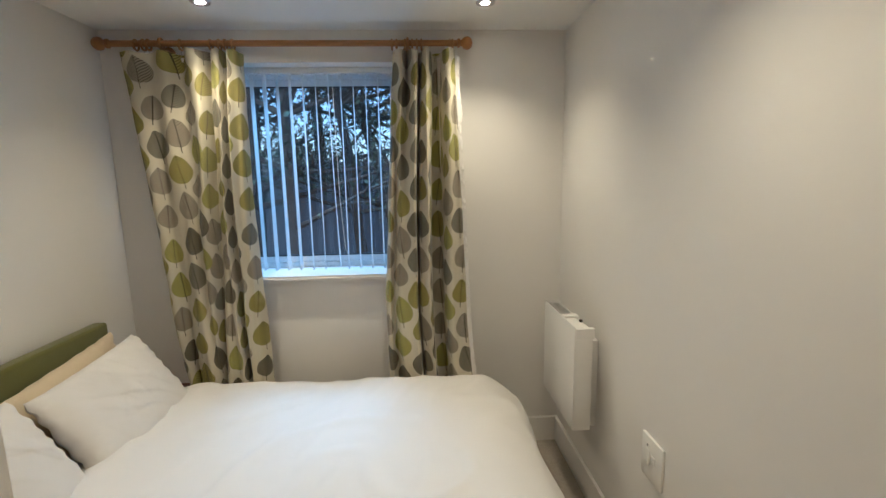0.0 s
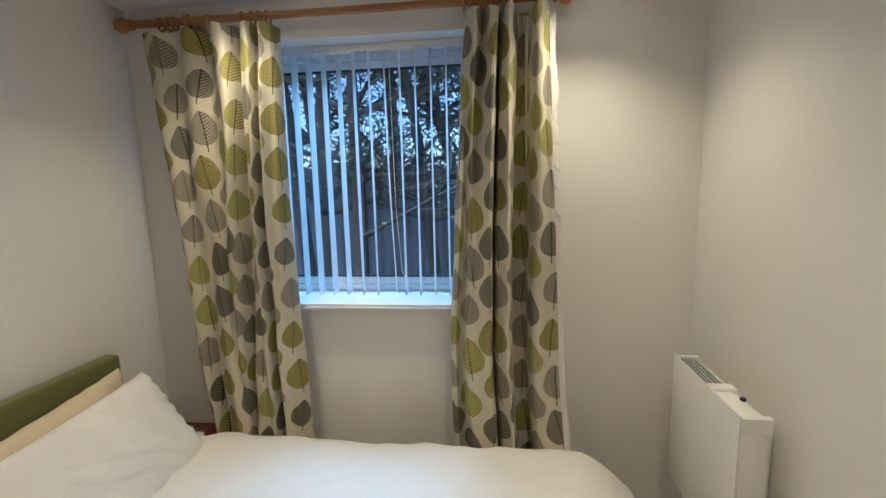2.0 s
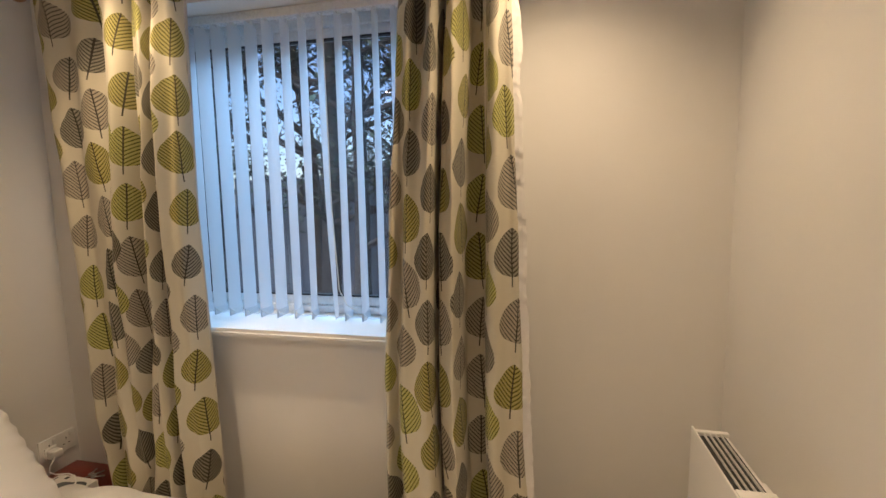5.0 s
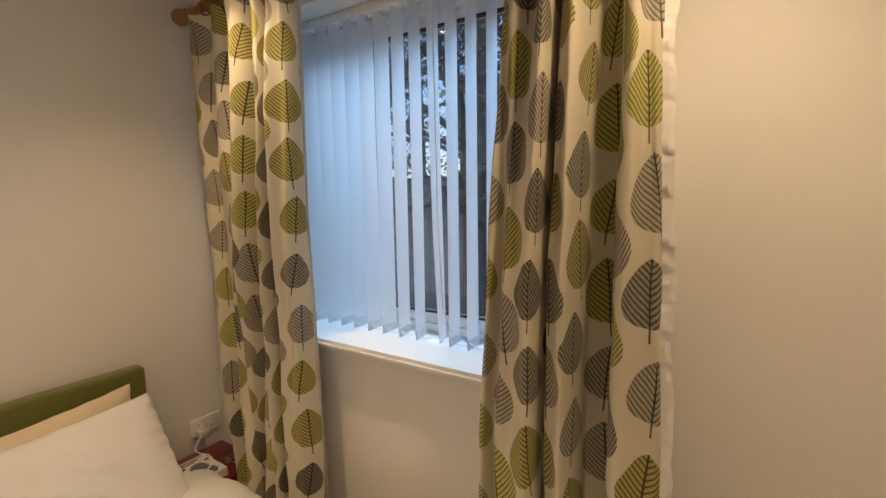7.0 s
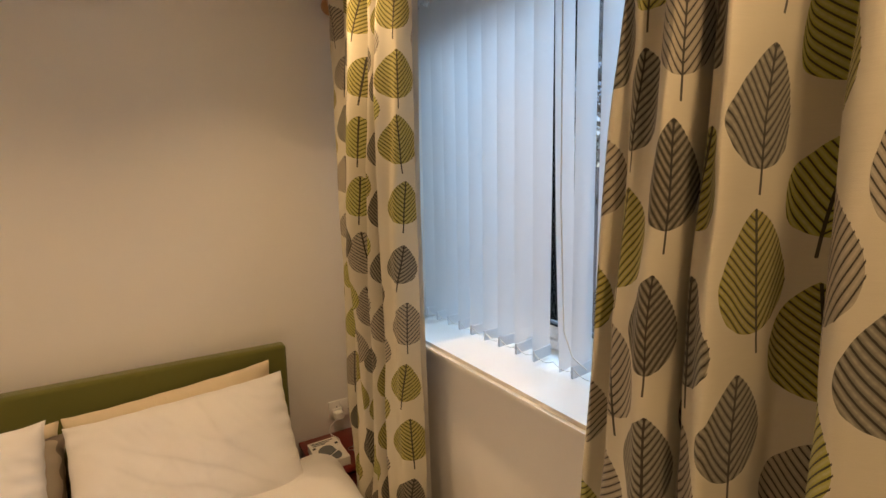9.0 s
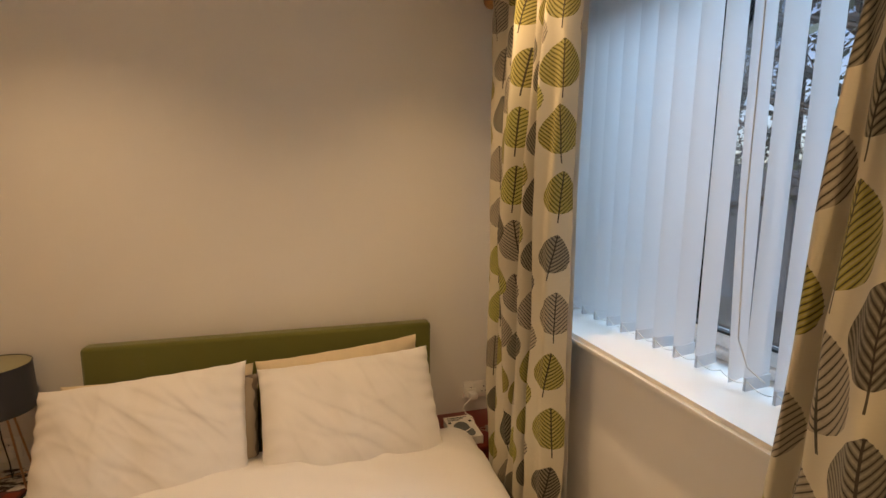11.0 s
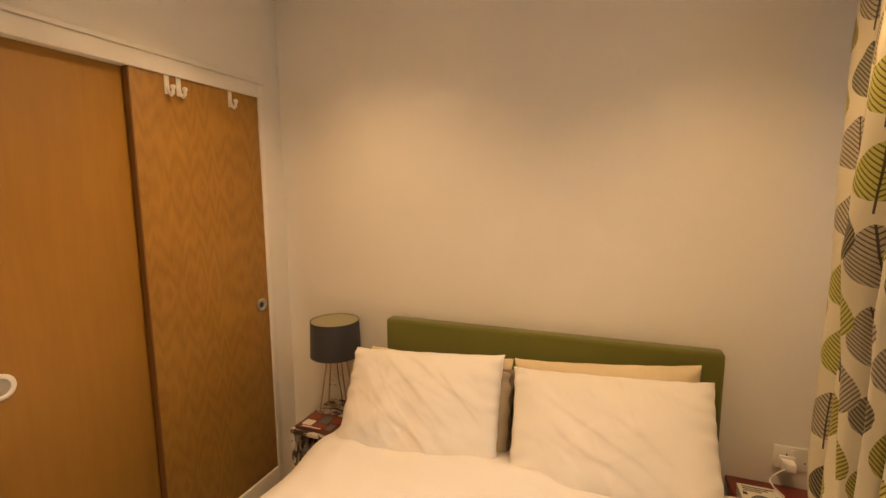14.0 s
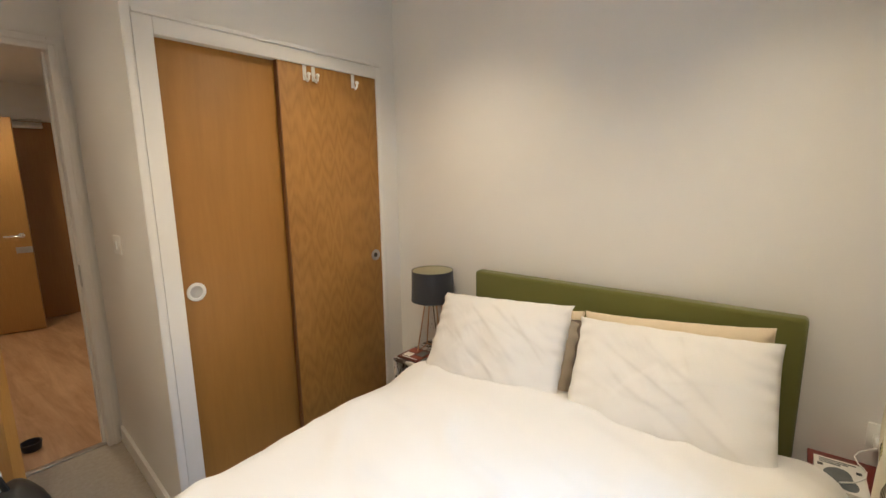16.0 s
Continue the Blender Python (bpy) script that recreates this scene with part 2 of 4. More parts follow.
def leaf_print():
    """Cream cloth printed with half-dropped columns of pointed leaves with veins and stems."""
    m = mat("leaf_print_cotton", (0.70, 0.66, 0.56), 0.88)
    n = Nodes(m)
    sep = n.node("ShaderNodeSeparateXYZ")
    n.put(sep.inputs[0], n.coords("UV"))
    u, v = sep.outputs[0], sep.outputs[1]
    COLW, PITCH = 0.124, 0.204

    def hash01(a, b, k):
        w = n.node("ShaderNodeTexWhiteNoise")
        w.noise_dimensions = "3D"
        c = n.node("ShaderNodeCombineXYZ")
        n.put(c.inputs[0], a), n.put(c.inputs[1], b), n.put(c.inputs[2], k)
        n.put(w.inputs[0], c.outputs[0])
        return w.outputs[0]

    col_raw = n.math("DIVIDE", u, COLW)
    colour = n.mix(n.noise(n.scaled(n.coords("UV"), (1, 60, 1)), 30, 3), (0.51, 0.465, 0.34), (0.605, 0.56, 0.43))
    for layer in (0, 1):
        # each layer holds every second column, so that neighbours may overlap
        cell = n.math("ADD", n.math("MULTIPLY", n.math("FLOOR", n.math("MULTIPLY", n.math("ADD", col_raw, float(layer)), 0.5)), 2.0), 1.0 - layer)
        p0 = n.math("MULTIPLY", n.math("SUBTRACT", col_raw, cell), COLW)
        drop = n.math("ADD", n.math("MULTIPLY", hash01(cell, 3.0, 1.5), 0.35), 0.5 * layer)
        row_raw = n.math("ADD", n.math("DIVIDE", v, PITCH), drop)
        row = n.math("FLOOR", row_raw)
        q0 = n.math("MULTIPLY", n.math("SUBTRACT", n.math("SUBTRACT", row_raw, row), 0.5), PITCH)
        h1, h2, h3 = hash01(cell, row, 0.3), hash01(cell, row, 7.7), hash01(cell, row, 4.1)
        # small shift and tilt
        p1 = n.math("SUBTRACT", p0, n.math("MULTIPLY", n.math("SUBTRACT", h3, 0.5), 0.03))
        tilt = n.math("MULTIPLY", n.math("SUBTRACT", h2, 0.5), 0.35)
        p = n.math("MULTIPLY_ADD", q0, tilt, p1)
        q = n.math("SUBTRACT", q0, n.math("MULTIPLY", p1, tilt))
        size = n.math("MULTIPLY_ADD", h2, 0.22, 0.82)
        s = n.math("DIVIDE", n.math("ADD", q, n.math("MULTIPLY", size, 0.072)), n.math("MULTIPLY", size, 0.160), clamp=False)
        fc = n.node("ShaderNodeFloatCurve")
        pts = fc.mapping.curves[0].points
        pts[0].location, pts[1].location = (0, 0), (1, 0)
        for a, b in ((0.03, 0.36), (0.10, 0.66), (0.22, 0.91), (0.40, 1.0), (0.60, 0.86), (0.80, 0.54), (0.94, 0.22)):
            pts.new(a, b)
        fc.mapping.update()
        n.put(fc.inputs["Value"], n.math("MINIMUM", n.math("MAXIMUM", s, 0.0), 1.0))
        half = n.math("MULTIPLY", fc.outputs[0], n.math("MULTIPLY", size, 0.067))
        # the fill is printed a little off the veins
        ap = n.math("ABSOLUTE", n.math("ADD", p, 0.001))
        inside = n.math("GREATER_THAN", half, ap)
        apv = n.math("ABSOLUTE", p)
        inside_v = n.math("GREATER_THAN", n.math("ADD", half, 0.0005), apv)
        inside_v = n.math("MULTIPLY", inside_v, n.math("MULTIPLY", n.math("GREATER_THAN", s, 0.0), n.math("LESS_THAN", s, 1.0)))
        # veins rise and bend outward
        rise = n.math("SUBTRACT", q, n.math("ADD", n.math("MULTIPLY", apv, 0.85), n.math("MULTIPLY", n.math("MULTIPLY", apv, apv), 5.0)))
        saw = n.math("FRACT", n.math("DIVIDE", rise, 0.0146))
        vein = n.math("MULTIPLY", n.math("LESS_THAN", saw, 0.22), inside_v)
        rib = n.math("MULTIPLY", n.math("LESS_THAN", apv, 0.0021), n.math("MULTIPLY", n.math("LESS_THAN", s, 0.99), n.math("GREATER_THAN", s, -0.21)))
        lines = n.math("MAXIMUM", vein, rib)
        # five inks; each row keeps mostly to one family
        pick = n.math("FRACT", n.math("ADD", n.math("MULTIPLY", hash01(0.0, row, 2.2 + layer), 0.7), n.math("MULTIPLY", h1, 0.75)))
        ramp = n.node("ShaderNodeValToRGB")
        ramp.color_ramp.interpolation = "CONSTANT"
        e = ramp.color_ramp.elements
        inks = ((0.0, (0.25, 0.218, 0.003)), (0.24, (0.25, 0.215, 0.155)), (0.43, (0.060, 0.050, 0.026)), (0.58, (0.32, 0.31, 0.03)), (0.72, (0.27, 0.235, 0.175)), (0.88, (0.12, 0.112, 0.078)))
        while len(e) < len(inks):
            e.new(0.5)
        for el, (pos, c) in zip(e, inks):
            el.position, el.color = pos, (*c, 1)
        n.put(ramp.inputs[0], pick)
        brush = n.math("SUBTRACT", 1.0, n.math("MULTIPLY", n.math("ABSOLUTE", n.math("SUBTRACT", saw, 0.62)), 3.2), clamp=True)
        streak = n.noise(n.scaled(n.coords("UV"), (1.0, 1.0, 1.0)), 160, 2)
        ink = n.mix(n.math("MULTIPLY", n.math("MULTIPLY", brush, streak), 0.62), ramp.outputs[0], (0.58, 0.53, 0.40))
        colour = n.mix(n.math("MULTIPLY", inside, 0.94), colour, ink)
        # dark lines, browner or blacker by leaf
        dark = n.mix(h3, (0.026, 0.016, 0.011), (0.014, 0.014, 0.010))
        colour = n.mix(n.math("MULTIPLY", lines, 0.93), colour, dark)
    n.base(colour)
    n.bump(n.noise(n.scaled(n.coords("UV"), (1, 2.5, 1)), 420, 2), 0.25, 0.002)
    n.bsdf.inputs["Sheen Weight"].default_value = 0.1
    return m


PRINT = leaf_print()


# ---- building helpers ----
def root_of(ob):
    while ob.parent:
        ob = ob.parent
    return ob


def thing(name, at, label, category, group="", kind=""):
    ob = new(name)
    ob.empty_display_size = 0.05
    ob.location = at
    return tagged(ob, label, category, group, kind)


def mesh_of(name, bm, material, smooth=True):
    me = bpy.data.meshes.new(name)
    bm.normal_update()
    bm.to_mesh(me)
    bm.free()
    me.materials.append(material)
    if smooth:
        me.shade_smooth()
        me.set_sharp_from_angle(angle=radians(38))
    return me


def part(name, bm, material, parent, label="", smooth=True):
    """One mesh under a thing or part; bm holds world places."""
    at = Vector(root_of(parent).location)
    bmesh.ops.translate(bm, verts=bm.verts, vec=-at)
    ob = new(name, mesh_of(name, bm, material, smooth))
    ob.parent = parent
    return tagged(ob, label)


def whole(name, bm, material, label="", category="", kind="structure", smooth=True, group=""):
    return tagged(new(name, mesh_of(name, bm, material, smooth)), label, category, group, kind)


def box(x0, x1, y0, y1, z0, z1, bevel=0.0, seg=2, bm=None):
    b = bm or bmesh.new()
    r = bmesh.ops.create_cube(b, size=1.0)
    vs = r["verts"]
    for v in vs:
        v.co = Vector(((x0 + x1) / 2 + v.co.x * (x1 - x0), (y0 + y1) / 2 + v.co.y * (y1 - y0), (z0 + z1) / 2 + v.co.z * (z1 - z0)))
    if bevel:
        es = list({e for v in vs for e in v.link_edges})
        bmesh.ops.bevel(b, geom=es, offset=bevel, segments=seg, profile=0.5, affect="EDGES")
    return b


def lathe(profile, centre, axis="z", seg=28, bm=None):
    """Turns a list of (radius, height) about an axis."""
    b = bm or bmesh.new()
    rings = []
    for r, h in profile:
        ring = []
        for i in range(seg):
            a = 2 * math.pi * i / seg
            c, s = r * math.cos(a), r * math.sin(a)
            co = {"z": (c, s, h), "x": (h, c, s), "y": (s, h, c)}[axis]
            ring.append(b.verts.new(Vector(centre) + Vector(co)))
        rings.append(ring)
    for r0, r1 in zip(rings, rings[1:]):
        for i in range(seg):
            b.faces.new((r0[i], r0[(i + 1) % seg], r1[(i + 1) % seg], r1[i]))
    for ring, flip in ((rings[0], True), (rings[-1], False)):
        if (Vector(ring[0].co) - Vector(ring[seg // 2].co)).length > 1e-4:
            b.faces.new(ring[::-1] if flip else ring)
    bmesh.ops.recalc_face_normals(b, faces=b.faces)
    return b


def tube(points, radii, seg=8, bm=None):
    """A round rod along points."""
    b = bm or bmesh.new()
    pts = [Vector(p) for p in points]
    if not isinstance(radii, (list, tuple)):
        radii = [radii] * len(pts)
    rings, side = [], None
    for i, (p, r) in enumerate(zip(pts, radii)):
        d = (pts[min(i + 1, len(pts) - 1)] - pts[max(i - 1, 0)]).normalized()
        if side is None:
            side = d.cross(Vector((0.31, 0.52, 0.79))).normalized()
        side = (side - d * side.dot(d)).normalized()
        up = d.cross(side)
        rings.append([b.verts.new(p + r * (math.cos(2 * math.pi * k / seg) * side + math.sin(2 * math.pi * k / seg) * up)) for k in range(seg)])
    for r0, r1 in zip(rings, rings[1:]):
        for k in range(seg):
            b.faces.new((r0[k], r0[(k + 1) % seg], r1[(k + 1) % seg], r1[k]))
    b.faces.new(rings[0][::-1]), b.faces.new(rings[-1])
    return b


def ring_mesh(centre, R, r, axis="x", seg=24, sub=8, bm=None):
    b = bm or bmesh.new()
    vs = []
    for i in range(seg):
        a = 2 * math.pi * i / seg
        row = []
        for j in range(sub):
            t = 2 * math.pi * j / sub
            rad, off = R + r * math.cos(t), r * math.sin(t)
            co = {"x": (off, rad * math.cos(a), rad * math.sin(a)), "y": (rad * math.cos(a), off, rad * math.sin(a)), "z": (rad * math.cos(a), rad * math.sin(a), off)}[axis]
            row.append(b.verts.new(Vector(centre) + Vector(co)))
        vs.append(row)
    for i in range(seg):
        for j in range(sub):
            b.faces.new((vs[i][j], vs[(i + 1) % seg][j], vs[(i + 1) % seg][(j + 1) % sub], vs[i][(j + 1) % sub]))
    bmesh.ops.recalc_face_normals(b, faces=b.faces)
    return b


def lerp(a, b, t):
    return a + (b - a) * t


def along(stops, z):
    """Value at z from (z, value) rows, falling z."""
    for (z0, v0), (z1, v1) in zip(stops, stops[1:]):
        if z >= z1:
            return lerp(v0, v1, min(1, max(0, (z0 - z) / (z0 - z1))))
    return stops[-1][1]


# ---- bedroom shell ----
T = 0.12


def skewed(b):
    """The passage wall stands slightly out of square: deeper towards the door."""
    for v in b.verts:
        v.co.x -= SKEW * (WARD_Y - v.co.y) / (WARD_Y - DOOR_Y)
    return b


whole("floor", box(WEST - T, EAST + T, -0.50, NORTH + 0.3, -0.12, 0.0), CARPET, "beige short-pile carpet, slightly worn", "floor", smooth=False)
whole("ceiling", box(WEST - T, EAST + T, DOOR_Y - 0.1, NORTH + 0.3, CEIL, CEIL + 0.12), CEILING, "white painted plaster ceiling with recessed downlights", "ceiling", smooth=False)
whole("wall_west", box(WEST - T, WEST, WARD_Y - 0.7, NORTH + 0.3, 0, CEIL), PAINT, "plain off-white painted wall behind the bed", "wall", smooth=False)
whole("wall_east", box(EAST, EAST + T, DOOR_Y, NORTH + 0.3, 0, CEIL), PAINT, "plain off-white painted wall with a heater", "wall", smooth=False)
wn_bm = bmesh.new()
x0, x1, z0, z1 = WIN
box(WEST, x0, NORTH, NORTH + 0.3, 0, CEIL, bm=wn_bm)
box(x1, EAST, NORTH, NORTH + 0.3, 0, CEIL, bm=wn_bm)
box(x0, x1, NORTH, NORTH + 0.3, 0, z0 - 0.03, bm=wn_bm)
box(x0, x1, NORTH, NORTH + 0.3, z1, CEIL, bm=wn_bm)
whole("wall_north", wn_bm, PAINT, "off-white painted window wall with a deep reveal", "wall", smooth=False)

# wardrobe front: a board frame round the sliding doors
WX0, WX1, WZ0, WZ1 = -1.421, -0.308, 0.16, 2.02
ws = bmesh.new()
box(WEST, WX0 - 0.035, WARD_Y - T, WARD_Y, 0, CEIL, bm=ws)
box(WX0 - 0.035, WX1 + 0.07, WARD_Y - T, WARD_Y, WZ1 + 0.06, CEIL, bm=ws)
box(WX1 + 0.07, PASS_X - 0.034, WARD_Y - T, WARD_Y, WZ1 + 0.06, CEIL, bm=ws)
whole("wall_south", ws, PAINT, "off-white painted wall round the fitted wardrobe", "wall", smooth=False)
whole("wall_wardrobe_back", box(WEST, PASS_X - 0.08, WARD_Y - 0.72, WARD_Y - 0.64, 0, CEIL), PAINT, "plain painted wall at the wardrobe's back", "wall", smooth=False)
whole("wall_passage", skewed(box(PASS_X - 0.032, PASS_X, DOOR_Y, WARD_Y, 0, CEIL)), PAINT, "off-white painted return wall with a light switch", "wall", smooth=False)
dw = bmesh.new()
box(HALL_W, DOOR[0], DOOR_Y - 0.1, DOOR_Y, 0, CEIL, bm=dw)
box(DOOR[1], EAST + T, DOOR_Y - 0.1, DOOR_Y, 0, CEIL, bm=dw)
box(DOOR[0], DOOR[1], DOOR_Y - 0.1, DOOR_Y, DOOR[2], CEIL, bm=dw)
whole("wall_doorway", dw, PAINT, "off-white painted wall with the bedroom doorway", "wall", smooth=False)


def skirting(name, x0, x1, y0, y1, h=0.165, skew=False):
    b = box(x0, x1, y0, y1, 0, h)
    top = [e for e in b.edges if all(v.co.z > h - 1e-4 for v in e.verts)]
    bmesh.ops.bevel(b, geom=top, offset=0.005, segments=2, affect="EDGES")
    whole(name, skewed(b) if skew else b, GLOSS, "white gloss-painted skirting board", "skirting")


skirting("baseboard_north", WEST, EAST - 0.015, NORTH - 0.015, NORTH)
skirting("baseboard_east", EAST - 0.015, EAST, DOOR_Y, NORTH)
skirting("baseboard_west", WEST, WEST + 0.015, WARD_Y, NORTH - 0.015)
skirting("baseboard_passage", PASS_X, PASS_X + 0.015, DOOR_Y + 0.02, WARD_Y - 0.04, 0.10, skew=True)


# ---- doorway and hall ----
def architrave(name, x0, x1, z1, y, w=0.06, d=0.018):
    """Moulded frame of three boards round an opening, on the face at y that looks to +y."""
    t = thing(name, (x0, y, 0), "white gloss-painted moulded door frame", "door frame", kind="structure")
    for nm, bx in (("jamb", (x0 - w, x0, 0, z1 + w)), ("jamb", (x1, x1 + w, 0, z1 + w)), ("head", (x0, x1, z1, z1 + w))):
        b = box(bx[0], bx[1], y, y + d, bx[2], bx[3], 0.004, 2)
        part(nm, b, GLOSS, t)
        if nm == "jamb":
            part("bead", box(bx[0] + 0.018, bx[1] - 0.026, y + d, y + d + 0.006, bx[2], bx[3] - 0.02, 0.002, 1), GLOSS, t)
        else:
            part("bead", box(bx[0] - 0.03, bx[1] + 0.03, y + d, y + d + 0.006, bx[2] + 0.026, bx[3] - 0.018, 0.002, 1), GLOSS, t)
    part("lining", box(x0 - 0.02, x0, y - 0.1, y, 0, z1), GLOSS, t)
    part("lining", box(x1, x1 + 0.02, y - 0.1, y, 0, z1), GLOSS, t)
    part("lining", box(x0, x1, y - 0.1, y, z1, z1 + 0.02), GLOSS, t)
    part("stop", box(x0, x0 + 0.012, y - 0.07, y - 0.04, 0, z1, 0.002, 1), GLOSS, t)
    part("strike_plate", box(x0 + 0.0005, x0 + 0.003, y - 0.032, y - 0.008, 0.93, 1.05), STEEL, t, "small steel strike plate")
    return t


architrave("door_1_frame", DOOR[0] + 0.02, DOOR[1] - 0.02, DOOR[2] - 0.02, DOOR_Y)
whole("threshold", box(DOOR[0], DOOR[1], DOOR_Y - 0.06, DOOR_Y - 0.02, 0.0, 0.008, 0.003), STEEL, "thin metal threshold strip between carpet and boards", "threshold")

hall_floor = whole("floor_hall", box(HALL_W - T, HALL_E + T, HALL_END - T, -0.50, -0.12, -0.006), DARKWOOD, "oak laminate boards in the hallway", "floor", smooth=False)
whole("ceiling_hall", box(HALL_W - T, HALL_E + T, HALL_END - T, DOOR_Y - 0.1, HALL_CEIL, HALL_CEIL + 0.1), CEILING, "white hallway ceiling", "ceiling", smooth=False)
whole("wall_hall_west", box(HALL_W - T, HALL_W, HALL_END - T, DOOR_Y - 0.1, 0, HALL_CEIL), PAINT, "off-white hallway wall", "wall", smooth=False)
whole("wall_hall_east", box(HALL_E, HALL_E + T, HALL_END - T, DOOR_Y - 0.1, 0, HALL_CEIL), PAINT, "off-white hallway wall", "wall", smooth=False)
whole("wall_hall_end", box(HALL_W, HALL_E, HALL_END - T, HALL_END, 0, HALL_CEIL), PAINT, "off-white hallway end wall", "wall", smooth=False)


def lever(parent, at, side=1, out=1):
    """Lever handle on a face that looks to +-y: a rose, a neck and a bar."""
    x, y, z = at
    h = part("handle", lathe([(0.024, 0), (0.024, 0.006 * out), (0.018, 0.009 * out)], (x, y, z), "y", 20), CHROME, parent, "polished metal lever handle")
    part("lever", tube([(x, y, z), (x, y + 0.045 * out, z), (x + 0.02 * side, y + 0.055 * out, z), (x + 0.12 * side, y + 0.055 * out, z)], 0.009, 10), CHROME, h)
    return h


# far door, closed, with its closer
d2 = thing("door_2", (-0.70, HALL_END, 0), "dark wood-veneer flat door, closed, at the hall's end", "door", kind="structure")
part("leaf", box(-1.12, -0.28, HALL_END + 0.002, HALL_END + 0.042, 0.01, 2.05, 0.003), BROWNWOOD, d2)
cl = part("door_closer", box(-0.86, -0.60, HALL_END + 0.042, HALL_END + 0.09, 1.98, 2.04, 0.008), STEEL, d2, "grey metal door closer")
part("closer_arm", tube([(-0.64, HALL_END + 0.07, 2.05), (-0.74, HALL_END + 0.17, 2.06), (-0.86, HALL_END + 0.05, 2.07)], 0.008, 8), STEEL, cl)

# pale door that stands ajar in front of it
d3 = thing("door_3", (0.22, -3.60, 0), "light oak-veneer flat door standing ajar", "door", kind="structure")
part("leaf", box(-0.62, 0.20, -3.62, -3.58, 0.01, 2.05, 0.003), DOORWOOD, d3)
lever(d3, (-0.56, -3.58, 0.95), 1, 1)
part("lock_plate", box(-0.62, -0.50, -3.580, -3.577, 0.78, 0.84, 0.001, 1), STEEL, d3, "dull metal lock plate")
d3.rotation_euler = (0, 0, radians(-20))

# bedroom door, open into the room
d1 = thing("door_1", (0.50, DOOR_Y + 0.01, 0), "light oak-veneer bedroom door, standing open", "door", kind="structure")
part("leaf", box(0.50, 0.54, DOOR_Y + 0.01, DOOR_Y + 0.75, 0.01, 2.06, 0.003), DOORWOOD, d1)
rose = part("handle", lathe([(0.024, 0), (0.024, -0.008)], (0.50, DOOR_Y + 0.68, 1.0), "x", 20), PLASTIC, d1, "white lever handle")
part("lever", tube([(0.50, DOOR_Y + 0.68, 1.0), (0.455, DOOR_Y + 0.68, 1.0), (0.447, DOOR_Y + 0.66, 1.0), (0.447, DOOR_Y + 0.56, 1.0)], 0.009, 10), PLASTIC, rose)
d1.rotation_euler = (0, 0, radians(25))

# black bag on the carpet and a small stop on the boards
bag = thing("shoulder_bag", (0.42, 0.42, 0), "black soft fabric bag slumped on the carpet", "bag")
bb = box(0.165, 0.56, 0.33, 0.56, 0.0, 0.45, 0.09, 5)
for v in bb.verts:
    k = noise.noise(v.co * 7) * 0.02
    v.co += Vector((k, -k, k if v.co.z > 0.05 else 0))
part("body", bb, BLACK, bag)
part("strap", tube([(0.26, 0.44, 0.42), (0.28, 0.44, 0.50), (0.38, 0.45, 0.53), (0.48, 0.44, 0.50), (0.50, 0.44, 0.42)], 0.012, 8), BLACK, bag)
part("paper", box(0.27, 0.45, 0.42, 0.44, 0.38, 0.52, 0.002), PAPER, bag, "white paper sticking out")
ds = thing("door_stop", (0.03, -0.76, -0.006), "small round black cup on the hall floor", "door stop")
part("cup", lathe([(0.042, 0), (0.05, 0.045), (0.044, 0.045), (0.036, 0.01), (0, 0.01)], (0.03, -0.76, 0.0), "z", 20), BLACK, ds)


# ---- window, sill and blind ----
FY = 3.17                                                 # window frame's room face
win = thing("window_1", (x0, FY, z0), "white plastic double-glazed window with two sashes", "window", kind="structure")
for nm, bx in (("frame", (x0, x0 + 0.055, z0, z1)), ("frame", (x1 - 0.055, x1, z0, z1)), ("frame", (x0 + 0.055, x1 - 0.055, z0, z0 + 0.032)), ("frame", (x0 + 0.055, x1 - 0.055, z1 - 0.045, z1))):
    part(nm, box(bx[0], bx[1], FY, FY + 0.07, bx[2], bx[3], 0.006), UPVC, win)
for a, b_ in ((x0 + 0.055, x1 - 0.055),):
    for nm, bx in (("sash", (a, a + 0.045, z0 + 0.032, z1 - 0.045)), ("sash", (b_ - 0.045, b_, z0 + 0.032, z1 - 0.045)), ("sash", (a + 0.045, b_ - 0.045, z0 + 0.032, z0 + 0.072)), ("sash", (a + 0.045, b_ - 0.045, z1 - 0.085, z1 - 0.045))):
        sp = part(nm, box(bx[0], bx[1], FY + 0.01, FY + 0.065, bx[2], bx[3], 0.007), UPVC, win)
    g = part("pane", box(a + 0.04, b_ - 0.04, FY + 0.034, FY + 0.04, z0 + 0.068, z1 - 0.081), GLASS, win, "clear glass")
    g.visible_shadow = False
for za, zb in ((z0 + 0.072, z0 + 0.079), (z1 - 0.092, z1 - 0.085)):
    part("gasket", box(x0 + 0.1, x1 - 0.1, FY + 0.012, FY + 0.033, za, zb), BLACK, win, "black rubber gasket")
part("gasket", box(x0 + 0.1, x0 + 0.107, FY + 0.012, FY + 0.033, z0 + 0.079, z1 - 0.092), BLACK, win)
part("gasket", box(x1 - 0.107, x1 - 0.1, FY + 0.012, FY + 0.033, z0 + 0.079, z1 - 0.092), BLACK, win)

